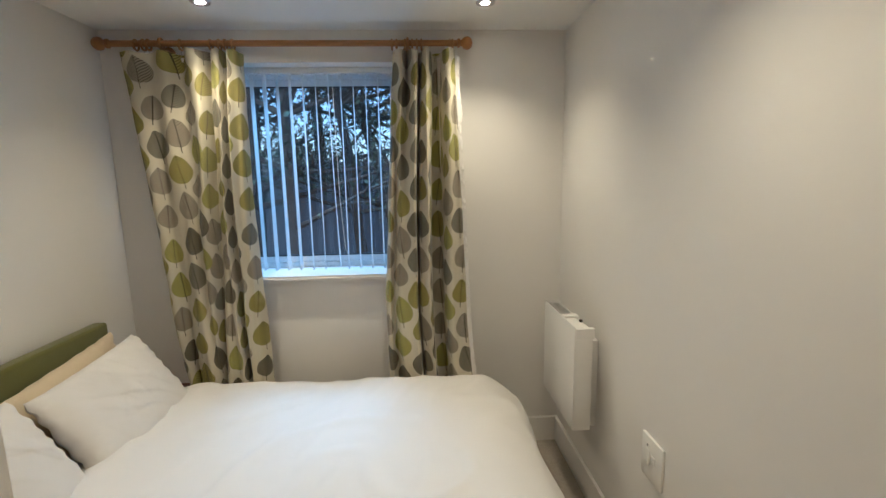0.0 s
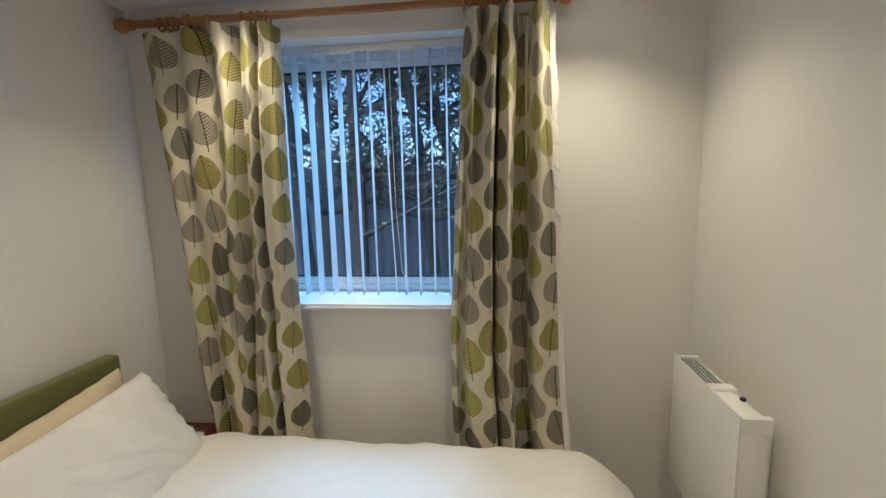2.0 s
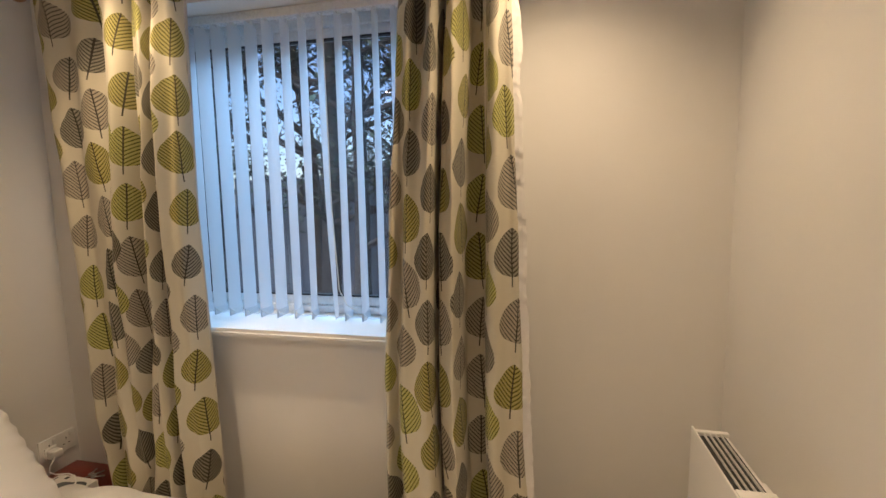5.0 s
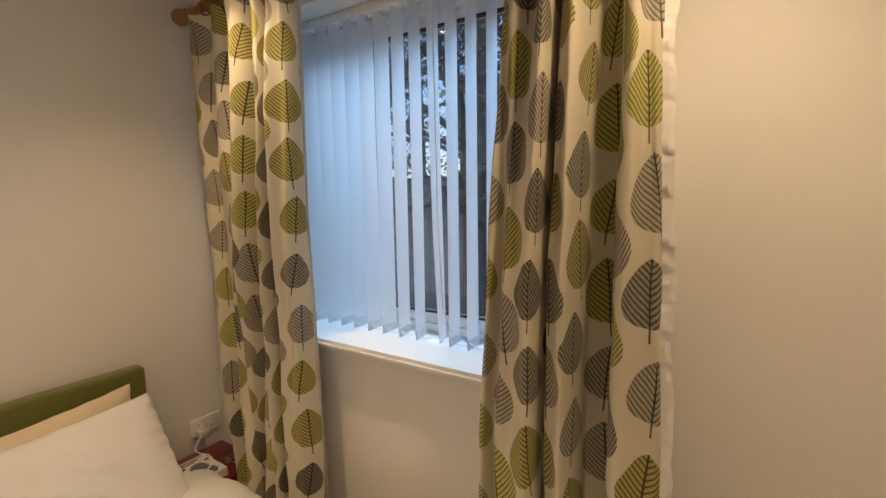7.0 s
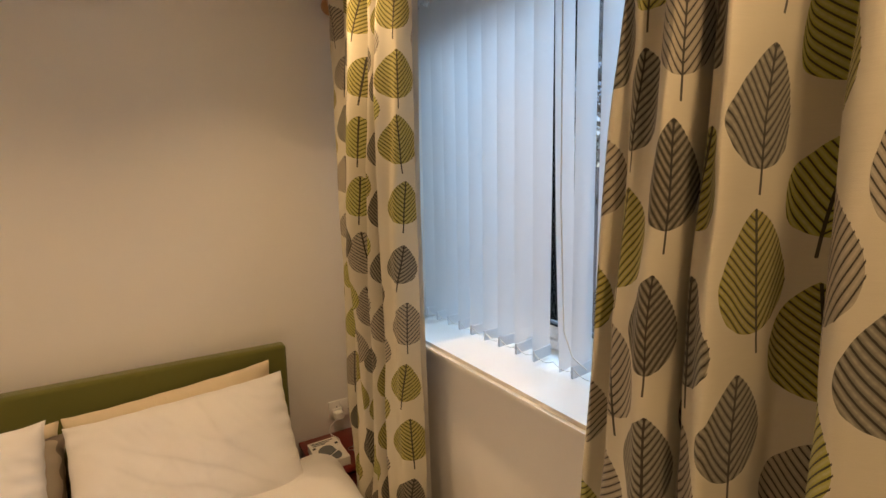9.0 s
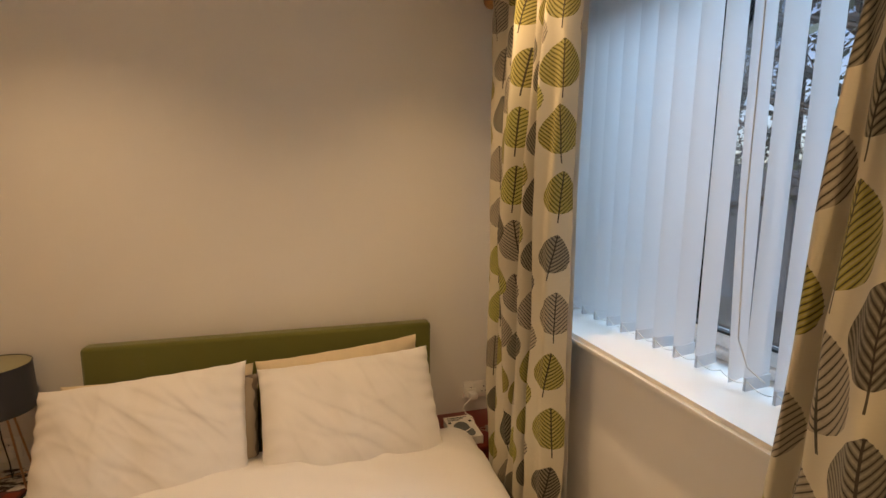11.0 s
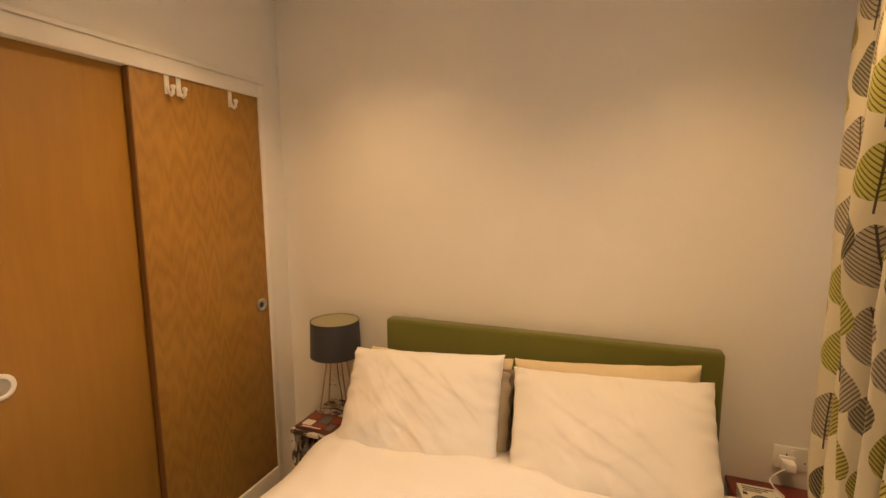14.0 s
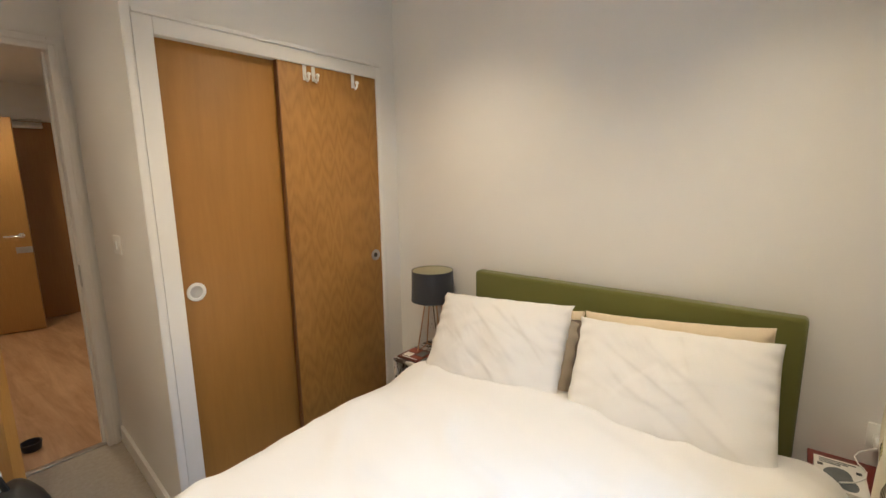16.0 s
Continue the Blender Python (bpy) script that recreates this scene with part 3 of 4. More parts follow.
sb = box(x0 - 0.03, x1 + 0.03, NORTH - 0.066, NORTH, z0 - 0.032, z0 - 0.001)
fe = [e for e in sb.edges if all(v.co.y < NORTH - 0.06 for v in e.verts) and abs(e.verts[0].co.z - e.verts[1].co.z) < 1e-4]
bmesh.ops.bevel(sb, geom=fe, offset=0.012, segments=4, affect="EDGES")
box(x0, x1, NORTH, FY + 0.01, z0 - 0.03, z0 - 0.001, bm=sb)
whole("window_sill", sb, GLOSS, "white gloss-painted window board with rounded nosing", "window sill")

SY, SLAT_W, SLAT_Z0, SLAT_Z1 = 3.08, 0.089, 1.156, 2.305
blind = thing("vertical_blind", (x0, SY, z1), "white fabric vertical blind, slats turned nearly edge-on", "blind")
part("headrail", box(x0 + 0.02, x1 - 0.02, SY - 0.022, SY + 0.022, z1 - 0.034, z1 - 0.001, 0.003), UPVC, blind)
SLATS = 16
for i in range(SLATS):
    sx = -1.041 + 0.0733 * i
    bend = 0.06 if i == 9 else 0.0
    b = bmesh.new()
    turn = radians(-3 - 7 * math.exp(-((i - 8.5) / 2.6) ** 2) + random.uniform(-2.5, 2.5))
    rows, cols = 14, 7
    grid = []
    for r in range(rows + 1):
        f = r / rows
        row = []
        for c in range(cols + 1):
            w = (c / cols - 0.5) * SLAT_W
            arch = 0.005 * (1 - (2 * c / cols - 1) ** 2)
            tw = turn + radians(2.5) * math.sin(3 * f + i) * f - (bend * 6 * max(0, f - 0.7) if bend else 0)
            px = sx + w * math.sin(tw) * -1 * -1 + arch * math.cos(tw) + bend * 0.4 * f * f
            py = SY + w * math.cos(tw)
            row.append(b.verts.new((px, py, lerp(SLAT_Z1, SLAT_Z0, f))))
        grid.append(row)
    for r in range(rows):
        for c in range(cols):
            b.faces.new((grid[r][c], grid[r][c + 1], grid[r + 1][c + 1], grid[r + 1][c]))
    sl = part("slat", b, SLAT, blind)
    part("hanger", box(sx - 0.006, sx + 0.006, SY - 0.012, SY + 0.012, SLAT_Z1 - 0.004, z1 - 0.033), UPVC, sl)
    if not bend:
        wb = box(sx - 0.001, sx + 0.006, SY - 0.043, SY + 0.043, SLAT_Z0 - 0.003, SLAT_Z0 + 0.030, 0.001, 1)
        bmesh.ops.rotate(wb, verts=wb.verts, cent=(sx, SY, 0), matrix=Matrix.Rotation(-turn - radians(2.5) * math.sin(3 + i), 3, "Z"))
        part("weight", wb, SLAT, sl)
for i in range(SLATS - 1):
    xa, xb = -1.041 + 0.0733 * i + 0.012, -1.041 + 0.0733 * (i + 1) + 0.012
    links = [(lerp(xa, xb, k / 6), SY - 0.040, SLAT_Z0 + 0.022 - 0.012 * (1 - (2 * k / 6 - 1) ** 2)) for k in range(7)]
    part("bead_chain", tube(links, 0.0014, 5), PLASTIC, blind)
ch = bmesh.new()
cx = -1.041 + 9.5 * 0.0733
tube([(cx, SY - 0.05, 2.3), (cx + 0.01, SY - 0.055, 1.6), (cx + 0.03, SY - 0.06, 1.28), (cx + 0.06, SY - 0.06, 1.22), (cx + 0.10, SY - 0.055, 1.20)], 0.002, 6, ch)
part("cord", ch, PLASTIC, blind, "thin white pull cord")

# ---- curtain pole with rings ----
RY, RZ = 2.868, 2.428
pole = thing("curtain_pole", (-0.55, RY, RZ), "honey-coloured wooden curtain pole with ball finials", "curtain pole")
part("rod", tube([(-1.465, RY, RZ), (0.37, RY, RZ)], 0.0165, 20), POLE, pole)
for sx, d in ((-1.465, -1), (0.37, 1)):
    prof = [(0.0165, 0), (0.024, 0.004 * d), (0.024, 0.014 * d), (0.016, 0.020 * d), (0.018, 0.026 * d), (0.029, 0.036 * d), (0.035, 0.052 * d), (0.033, 0.066 * d), (0.022, 0.080 * d), (0.0, 0.086 * d)]
    part("finial", lathe(prof, (sx, RY, RZ), "x", 24), POLE, pole)
for sx in (-1.20, 0.10):
    br = part("bracket", tube([(sx, NORTH, RZ - 0.03), (sx, RY + 0.02, RZ - 0.03)], 0.013, 14), POLE, pole)
    part("rosette", lathe([(0.032, 0), (0.032, -0.012), (0.02, -0.02)], (sx, NORTH - 0.001, RZ - 0.03), "y", 20), POLE, br)
    part("cup", ring_mesh((sx, RY, RZ - 0.002), 0.025, 0.008, "x", 20, 8), POLE, br)
for sx in (-1.33, -1.29, -1.265, -1.10, -0.945, -0.90, -0.87, -0.83, 0.015, 0.04, 0.085, 0.125, 0.15, 0.175, 0.33, 0.345):
    rg = part("ring", ring_mesh((sx, RY, RZ - 0.008), 0.026, 0.0055, "x", 20, 8), POLE, pole)
    part("eyelet", tube([(sx, RY, RZ - 0.038), (sx, RY, RZ - 0.055)], 0.0025, 6), STEEL, rg)


# ---- curtains ----
def smooth_nodes(nodes, s):
    """Smooth curve through evenly keyed (xfrac, depth) nodes."""
    f = s * (len(nodes) - 1)
    i = min(int(f), len(nodes) - 2)
    t = f - i
    P = [nodes[max(i - 1, 0)], nodes[i], nodes[i + 1], nodes[min(i + 2, len(nodes) - 1)]]
    out = []
    for k in (0, 1):
        a, b_, c, d = (q[k] for q in P)
        out.append(0.5 * (2 * b_ + (c - a) * t + (2 * a - 5 * b_ + 4 * c - d) * t * t + (3 * b_ - a - 3 * c + d) * t ** 3))
    return out


def curtain(name, left, right, top, mid, low, u0, seed, label, frill=False, cloth=1.06, ripple=0.0):
    Y0, ZT, ZB = RY - 0.03, 2.375, 0.035
    t = thing(name, (left[-1][1], Y0, ZB), label, "curtain", "pair of curtains")
    ns, nz = 150, 70
    b = bmesh.new()
    uvl = b.loops.layers.uv.new("cloth")
    P, U = [], []
    for r in range(nz + 1):
        f = r / nz
        z = lerp(ZT, ZB, f)
        xl, xr = along(left, z), along(right, z)
        row = []
        for c in range(ns + 1):
            s = c / ns
            a, m_, l_ = smooth_nodes(top, s), smooth_nodes(mid, s), smooth_nodes(low, s)
            g = min(1, max(0, f / 0.4))
            g2 = min(1, max(0, (f - 0.4) / 0.4))
            xf = lerp(lerp(a[0], m_[0], g), l_[0], g2)
            dp = 1.12 * lerp(lerp(a[1], m_[1], g), l_[1], g2)
            wob = 0.006 * noise.noise(Vector((s * 9 + seed, z * 3.0, seed))) + 0.0025 * noise.noise(Vector((s * 26, z * 9.0, seed)))
            dp += ripple * math.sin(s * 47 + 1.5 * noise.noise(Vector((s * 4, z * 1.2, seed)))) * min(1, f * 5) * min(1, (1 - s) * 9)
            pinch = 0.012 * math.exp(-((f * 30) ** 2)) * math.sin(s * 44)
            row.append(b.verts.new((lerp(xl, xr, xf) + wob, Y0 - dp + wob * 1.4 + pinch, z + (0.006 * math.sin(s * 37) if r == 0 else 0))))
        P.append(row)
    # cloth widths from a middle row, so that the print keeps its width along the cloth
    acc, arc = 0.0, [0.0]
    m_row = P[nz // 2]
    for c in range(ns):
        acc += (m_row[c + 1].co - m_row[c].co).length
        arc.append(acc)
    for r in range(nz):
        for c in range(ns):
            f_ = b.faces.new((P[r][c], P[r + 1][c], P[r + 1][c + 1], P[r][c + 1]))
            for lp, (rr, cc) in zip(f_.loops, ((r, c), (r + 1, c), (r + 1, c + 1), (r, c + 1))):
                lp[uvl].uv = (u0 + arc[cc] * cloth, lerp(ZT, ZB, rr / nz) * (0.5 * cloth + 0.53))
    P_edge = [row[-1].co.copy() for row in P]
    part("cloth", b, PRINT, t)
    # lining hangs a finger behind the cloth and shows at the outer edge
    lb = bmesh.new()
    L = []
    for r in range(nz + 1):
        f = r / nz
        z = lerp(ZT - 0.02, ZB + 0.03, f)
        xl, xr = along(left, z), along(right, z)
        row = []
        for c in range(31):
            s = c / 30
            d_ = lerp(lerp(smooth_nodes(top, s)[1], smooth_nodes(mid, s)[1], min(1, f / 0.4)), smooth_nodes(low, s)[1], min(1, max(0, (f - 0.4) / 0.4)))
            row.append(lb.verts.new((lerp(xl + 0.015, xr - 0.015, s), Y0 + 0.030 - min(d_, 0.0) + 0.003 * math.sin(s * 40 + z * 2), z)))
        L.append(row)
    for r in range(nz):
        for c in range(30):
            lb.faces.new((L[r][c], L[r + 1][c], L[r + 1][c + 1], L[r][c + 1]))
    part("lining", lb, LINING, t, "plain cream lining")
    if frill:
        fb = bmesh.new()
        strips = []
        for r in range(361):
            z = lerp(ZT - 0.03, ZB, r / 360)
            f = (ZT - z) / (ZT - ZB)
            k = f * nz
            e0, e1 = P_edge[min(int(k), nz)], P_edge[min(int(k) + 1, nz)]
            e = e0.lerp(e1, k - int(k))
            w = 0.021 + 0.004 * noise.noise(Vector((z * 34, 1.3, 0))) + 0.006 * noise.noise(Vector((z * 9, 4.3, 0)))
            ruck = 0.009 * noise.noise(Vector((z * 48, 8.1, 0)))
            strips.append([fb.verts.new(e + Vector(o)) for o in ((-0.004, -0.002, 0), (w * 0.5, -0.003 + ruck, 0), (w, 0.002 - ruck, 0), (w * 0.7, 0.012, 0))])
        for r in range(360):
            for c in range(3):
                fb.faces.new((strips[r][c], strips[r + 1][c], strips[r + 1][c + 1], strips[r][c + 1]))
        part("frill", fb, COTTON, t, "puckered white lining edge")
    return t


curtain("curtain", [(2.375, -1.395), (1.9, -1.345), (1.46, -1.310), (0.96, -1.270), (0.53, -1.225), (0.0, -1.18)], [(2.375, -0.775), (1.6, -0.785), (0.56, -0.742), (0.0, -0.73)],
        [(0, 0.01), (0.11, 0.03), (0.22, 0.0), (0.35, 0.03), (0.48, -0.02), (0.58, 0.05), (0.69, 0.075), (0.73, -0.02), (0.775, 0.045), (0.83, 0.055), (0.86, -0.02), (0.90, 0.05), (0.96, 0.03), (1.0, -0.02)],
        [(0, 0.01), (0.12, 0.05), (0.23, 0.01), (0.34, 0.065), (0.43, 0.025), (0.52, 0.09), (0.635, 0.095), (0.64, -0.02), (0.70, 0.05), (0.77, 0.07), (0.80, -0.01), (0.86, 0.06), (0.94, 0.04), (1.0, -0.02)],
        [(0, 0.0), (0.10, 0.065), (0.16, 0.0), (0.25, 0.075), (0.36, 0.085), (0.445, 0.07), (0.455, -0.03), (0.50, 0.055), (0.62, 0.08), (0.72, 0.085), (0.76, 0.0), (0.82, 0.07), (0.92, 0.05), (1.0, -0.01)],
        0.362, 1.0, "cream cotton curtain printed with green and grey leaves, gathered low", ripple=0.017)
curtain("curtain", [(2.375, 0.02), (1.8, -0.022), (1.4, -0.040), (1.05, -0.066), (0.6, -0.060), (0.0, -0.055)], [(2.375, 0.35), (1.6, 0.375), (0.9, 0.40), (0.5, 0.43), (0.0, 0.45)],
        [(0, 0.0), (0.07, 0.03), (0.15, 0.07), (0.23, 0.0), (0.32, 0.06), (0.40, 0.07), (0.425, -0.03), (0.46, 0.04), (0.54, 0.075), (0.61, 0.02), (0.66, -0.045), (0.76, -0.04), (0.82, 0.05), (0.90, 0.075), (0.96, 0.065), (1.0, 0.04)],
        [(0, 0.0), (0.06, 0.06), (0.12, 0.03), (0.20, 0.085), (0.31, 0.105), (0.385, 0.085), (0.39, -0.02), (0.44, 0.07), (0.53, 0.105), (0.575, 0.06), (0.60, -0.02), (0.72, -0.03), (0.76, 0.07), (0.85, 0.105), (0.95, 0.10), (1.0, 0.085)],
        [(0, 0.02), (0.07, 0.08), (0.13, 0.04), (0.22, 0.11), (0.34, 0.13), (0.42, 0.105), (0.42, 0.0), (0.46, 0.09), (0.55, 0.125), (0.585, 0.08), (0.605, 0.0), (0.70, -0.01), (0.74, 0.08), (0.84, 0.125), (0.94, 0.125), (1.0, 0.11)],
        2.31, 5.0, "cream cotton curtain printed with green and grey leaves, frilled lining edge", frill=True, cloth=1.0, ripple=0.014)


# ---- heater, sockets and switch ----
heat = thing("wall_heater", (EAST, 2.46, 0.5), "white flat electric panel heater hung on the wall", "heater")
HX0, HX1, HY0, HY1, HZ0, HZ1 = 0.838, 0.925, 2.21, 2.70, 0.50, 1.005
part("body", box(HX0 + 0.006, HX1, HY0, HY1, HZ0, HZ1 - 0.012, 0.004), ENAMEL, heat)
part("front_panel", box(HX0, HX0 + 0.006, HY0, HY1 + 0.004, HZ0, HZ1 + 0.006, 0.002), ENAMEL, heat)
part("top_rim", box(HX0 + 0.006, HX1 + 0.006, HY0 - 0.002, HY0 + 0.02, HZ1 - 0.05, HZ1, 0.002, 1), ENAMEL, heat)
part("top_rim", box(HX0 + 0.006, HX1, HY1 - 0.014, HY1, HZ1 - 0.012, HZ1, 0.002, 1), ENAMEL, heat)
grl = part("grille", box(HX0 + 0.012, HX1 - 0.01, 2.44, HY1 - 0.014, HZ1 - 0.0118, HZ1 - 0.010), DARKGAP, heat, "dark vent grille")
for i in range(4):
    gx = HX0 + 0.026 + i * 0.0135
    part("bar", box(gx, gx + 0.0018, 2.44, HY1 - 0.014, HZ1 - 0.010, HZ1 - 0.003), ENAMEL, grl)
part("control_cover", box(HX0 + 0.008, HX1 - 0.002, 2.395, 2.44, HZ1 - 0.012, HZ1 + 0.004, 0.003), PLASTIC, heat)
part("control_panel", box(HX0 + 0.012, HX1 - 0.02, HY0 + 0.02, 2.395, HZ1 - 0.012, HZ1 - 0.006, 0.002), PLASTIC, heat)
part("knob", lathe([(0.009, 0), (0.009, 0.008), (0.007, 0.010)], (HX1 - 0.011, 2.345, HZ1 - 0.010), "z", 16), BLACK, heat, "small black knob")
part("back_plate", box(HX1, EAST - 0.002, HY0 + 0.11, HY1 - 0.05, 0.455, 0.905, 0.004), ENAMEL, heat)


def double_socket(name, at, axis, label, plugged=False):
    """Two-gang white plate on a wall face. axis 'west' looks to +x, 'east' to -x."""
    s = 1 if axis == "west" else -1
    x, y, z = at
    t = thing(name, at, label, "socket")

    def bx(d0, d1, a0, a1, c0, c1, bev=0.0):
        xs = sorted((x + s * d0, x + s * d1))
        return box(xs[0], xs[1], y + a0, y + a1, z + c0, z + c1, bev)

    part("plate", bx(0, 0.011, -0.073, 0.073, -0.043, 0.043, 0.004), PLASTIC, t)
    for c in (-0.034, 0.034):
        part("rocker", bx(0.011, 0.015, c - 0.006 + 0.018 * s, c + 0.006 + 0.018 * s, 0.016, 0.034, 0.001), PLASTIC, t)
        for nm, a, zz, w, h in (("earth_slot", 0, 0.012, 0.004, 0.008), ("pin_slot", -0.011, -0.012, 0.007, 0.004), ("pin_slot", 0.011, -0.012, 0.007, 0.004)):
            part(nm, bx(0.0105, 0.0115, c + a - w / 2, c + a + w / 2, zz - h / 2, zz + h / 2), BLACK, t)
    return t


sk = double_socket("wall_socket", (WEST, 2.858, 0.607), "west", "white double wall socket above the red bedside table")
pl = thing("phone_charger", (WEST + 0.011, 2.825, 0.595), "white phone charger plugged in with a looping cable", "charger")
part("plug", box(WEST + 0.017, WEST + 0.056, 2.803, 2.845, 0.571, 0.606, 0.006, 3), PLASTIC, pl)
part("plug_base", box(WEST + 0.0115, WEST + 0.018, 2.801, 2.849, 0.565, 0.615, 0.002), PLASTIC, pl)
part("cable", tube([(WEST + 0.05, 2.812, 0.583), (WEST + 0.075, 2.79, 0.585), (WEST + 0.095, 2.762, 0.576), (WEST + 0.10, 2.752, 0.558), (WEST + 0.12, 2.760, 0.547), (WEST + 0.16, 2.778, 0.5445), (WEST + 0.20, 2.772, 0.5435), (WEST + 0.245, 2.742, 0.5435), (WEST + 0.27, 2.705, 0.5435)], 0.0026, 7), PLASTIC, pl)
double_socket("wall_socket", (WEST, 0.90, 0.60), "west", "white double wall socket behind the bedside lamp")
bt = thing("plug", (WEST + 0.011, 0.935, 0.585), "white plug pushed into the socket behind the lamp", "plug")
part("body", box(WEST + 0.0115, WEST + 0.045, 0.912, 0.958, 0.56, 0.612, 0.008, 3), PLASTIC, bt)
s0 = thing("isolator_switch", (EAST, 1.775, 0.63), "white fused wall switch near the heater", "switch")
part("plate", box(EAST - 0.011, EAST, 1.702, 1.848, 0.545, 0.715, 0.004), PLASTIC, s0)
part("rocker", box(EAST - 0.016, EAST - 0.011, 1.745, 1.775, 0.625, 0.655, 0.002), PLASTIC, s0)
part("fuse_holder", box(EAST - 0.014, EAST - 0.011, 1.785, 1.815, 0.605, 0.665, 0.001), PLASTIC, s0)
part("neon", box(EAST - 0.0125, EAST - 0.011, 1.80, 1.808, 0.675, 0.683), BLACK, s0)
SX = PASS_X - SKEW * (WARD_Y - 0.11) / (WARD_Y - DOOR_Y)
ls = thing("light_switch", (SX, 0.11, 1.207), "white single light switch on the passage wall", "switch")
part("plate", box(SX - 0.003, SX + 0.009, 0.067, 0.153, 1.164, 1.250, 0.003), PLASTIC, ls)
part("rocker", box(SX + 0.009, SX + 0.014, 0.103, 0.117, 1.189, 1.225, 0.002), PLASTIC, ls)

# ---- downlights ----

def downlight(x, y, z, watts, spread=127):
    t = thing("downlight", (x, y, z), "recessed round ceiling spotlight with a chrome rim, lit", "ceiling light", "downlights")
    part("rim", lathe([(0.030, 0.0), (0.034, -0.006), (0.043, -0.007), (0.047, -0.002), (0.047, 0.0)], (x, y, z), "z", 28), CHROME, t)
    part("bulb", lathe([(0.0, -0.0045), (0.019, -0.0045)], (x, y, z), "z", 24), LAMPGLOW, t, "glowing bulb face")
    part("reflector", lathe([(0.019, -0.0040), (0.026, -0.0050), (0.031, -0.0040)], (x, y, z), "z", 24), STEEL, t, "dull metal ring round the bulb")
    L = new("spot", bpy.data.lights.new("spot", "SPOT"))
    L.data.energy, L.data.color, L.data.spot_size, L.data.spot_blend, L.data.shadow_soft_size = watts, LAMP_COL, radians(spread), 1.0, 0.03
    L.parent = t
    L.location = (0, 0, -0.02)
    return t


# last one, over the passage, is unseen: added to brighten east wall and curtains
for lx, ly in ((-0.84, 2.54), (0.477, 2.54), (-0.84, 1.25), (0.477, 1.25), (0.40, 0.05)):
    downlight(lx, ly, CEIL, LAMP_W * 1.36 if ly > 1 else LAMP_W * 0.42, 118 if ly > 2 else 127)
downlight(-0.25, -1.5, HALL_CEIL, LAMP_W * 1.1)
# this second hall lamp is unseen, added to brighten the far doors
downlight(-0.25, -2.9, HALL_CEIL, LAMP_W * 1.0)


# ---- fitted wardrobe ----
wr = thing("fitted_wardrobe", ((WX0 + WX1) / 2, WARD_Y, 0), "fitted wardrobe with two wooden sliding doors", "wardrobe", kind="structure")
FD = 0.004
part("side_board", box(WX1, WX1 + 0.068, WARD_Y - 0.10, WARD_Y + FD, 0, WZ1 + 0.06, 0.003), GLOSS, wr)
part("edge_bead", box(WX1 + 0.070, PASS_X - 0.001, WARD_Y + 0.001, WARD_Y + 0.005, 0, CEIL, 0.002), GLOSS, wr)
part("side_board", box(WX0 - 0.033, WX0, WARD_Y - 0.10, WARD_Y + FD, 0, WZ1 + 0.06, 0.003), GLOSS, wr)
part("head_board", box(WX0, WX1, WARD_Y - 0.10, WARD_Y + FD, WZ1, WZ1 + 0.06, 0.003), GLOSS, wr)
part("cornice_bead", box(WX0 - 0.033, WX1 + 0.068, WARD_Y + 0.001, WARD_Y + 0.012, WZ1 + 0.061, WZ1 + 0.078, 0.003), GLOSS, wr)
part("plinth", box(WX0, WX1, WARD_Y - 0.10, WARD_Y + 0.004, 0, WZ0, 0.003), GLOSS, wr)
part("inside_back", box(WEST, PASS_X - 0.08, WARD_Y - 0.64, WARD_Y - 0.63, 0, CEIL), GLOSS, wr)
MIDX = -0.812
dl = part("sliding_door", box(MIDX - 0.03, WX1, WARD_Y - 0.058, WARD_Y - 0.036, WZ0, WZ1, 0.002), OAK, wr, "plain oak-veneer sliding door")
dr = part("sliding_door", box(WX0, MIDX, WARD_Y - 0.028, WARD_Y - 0.006, WZ0, WZ1, 0.002), PLY, wr, "boldly figured plywood sliding door")
part("edge_strip", box(MIDX - 0.002, MIDX + 0.004, WARD_Y - 0.029, WARD_Y - 0.005, WZ0, WZ1), DARKWOOD, dr)
KX, KZ = -0.372, 1.035
part("finger_pull", lathe([(0.039, 0), (0.039, 0.003), (0.035, 0.005), (0.027, 0.005), (0.026, 0.0015), (0, 0.0015)], (KX, WARD_Y - 0.036, KZ), "y", 32), PLASTIC, dl, "round white finger pull")
part("pull_shadow_cup", lathe([(0.0255, 0.0016), (0.020, 0.0020), (0.015, 0.0036), (0, 0.0040)], (KX, WARD_Y - 0.036, KZ), "y", 24), STEEL, dl)
part("finger_pull", lathe([(0.032, 0), (0.032, 0.003), (0.028, 0.005), (0.022, 0.004), (0.020, 0.001), (0, 0.001)], (-1.372, WARD_Y - 0.006, 1.035), "y", 28), STEEL, dr, "round steel finger pull")
part("pull_cup", lathe([(0.014, 0.0012), (0.009, 0.002), (0, 0.002)], (-1.372, WARD_Y - 0.006, 1.035), "y", 24), BLACK, dr)
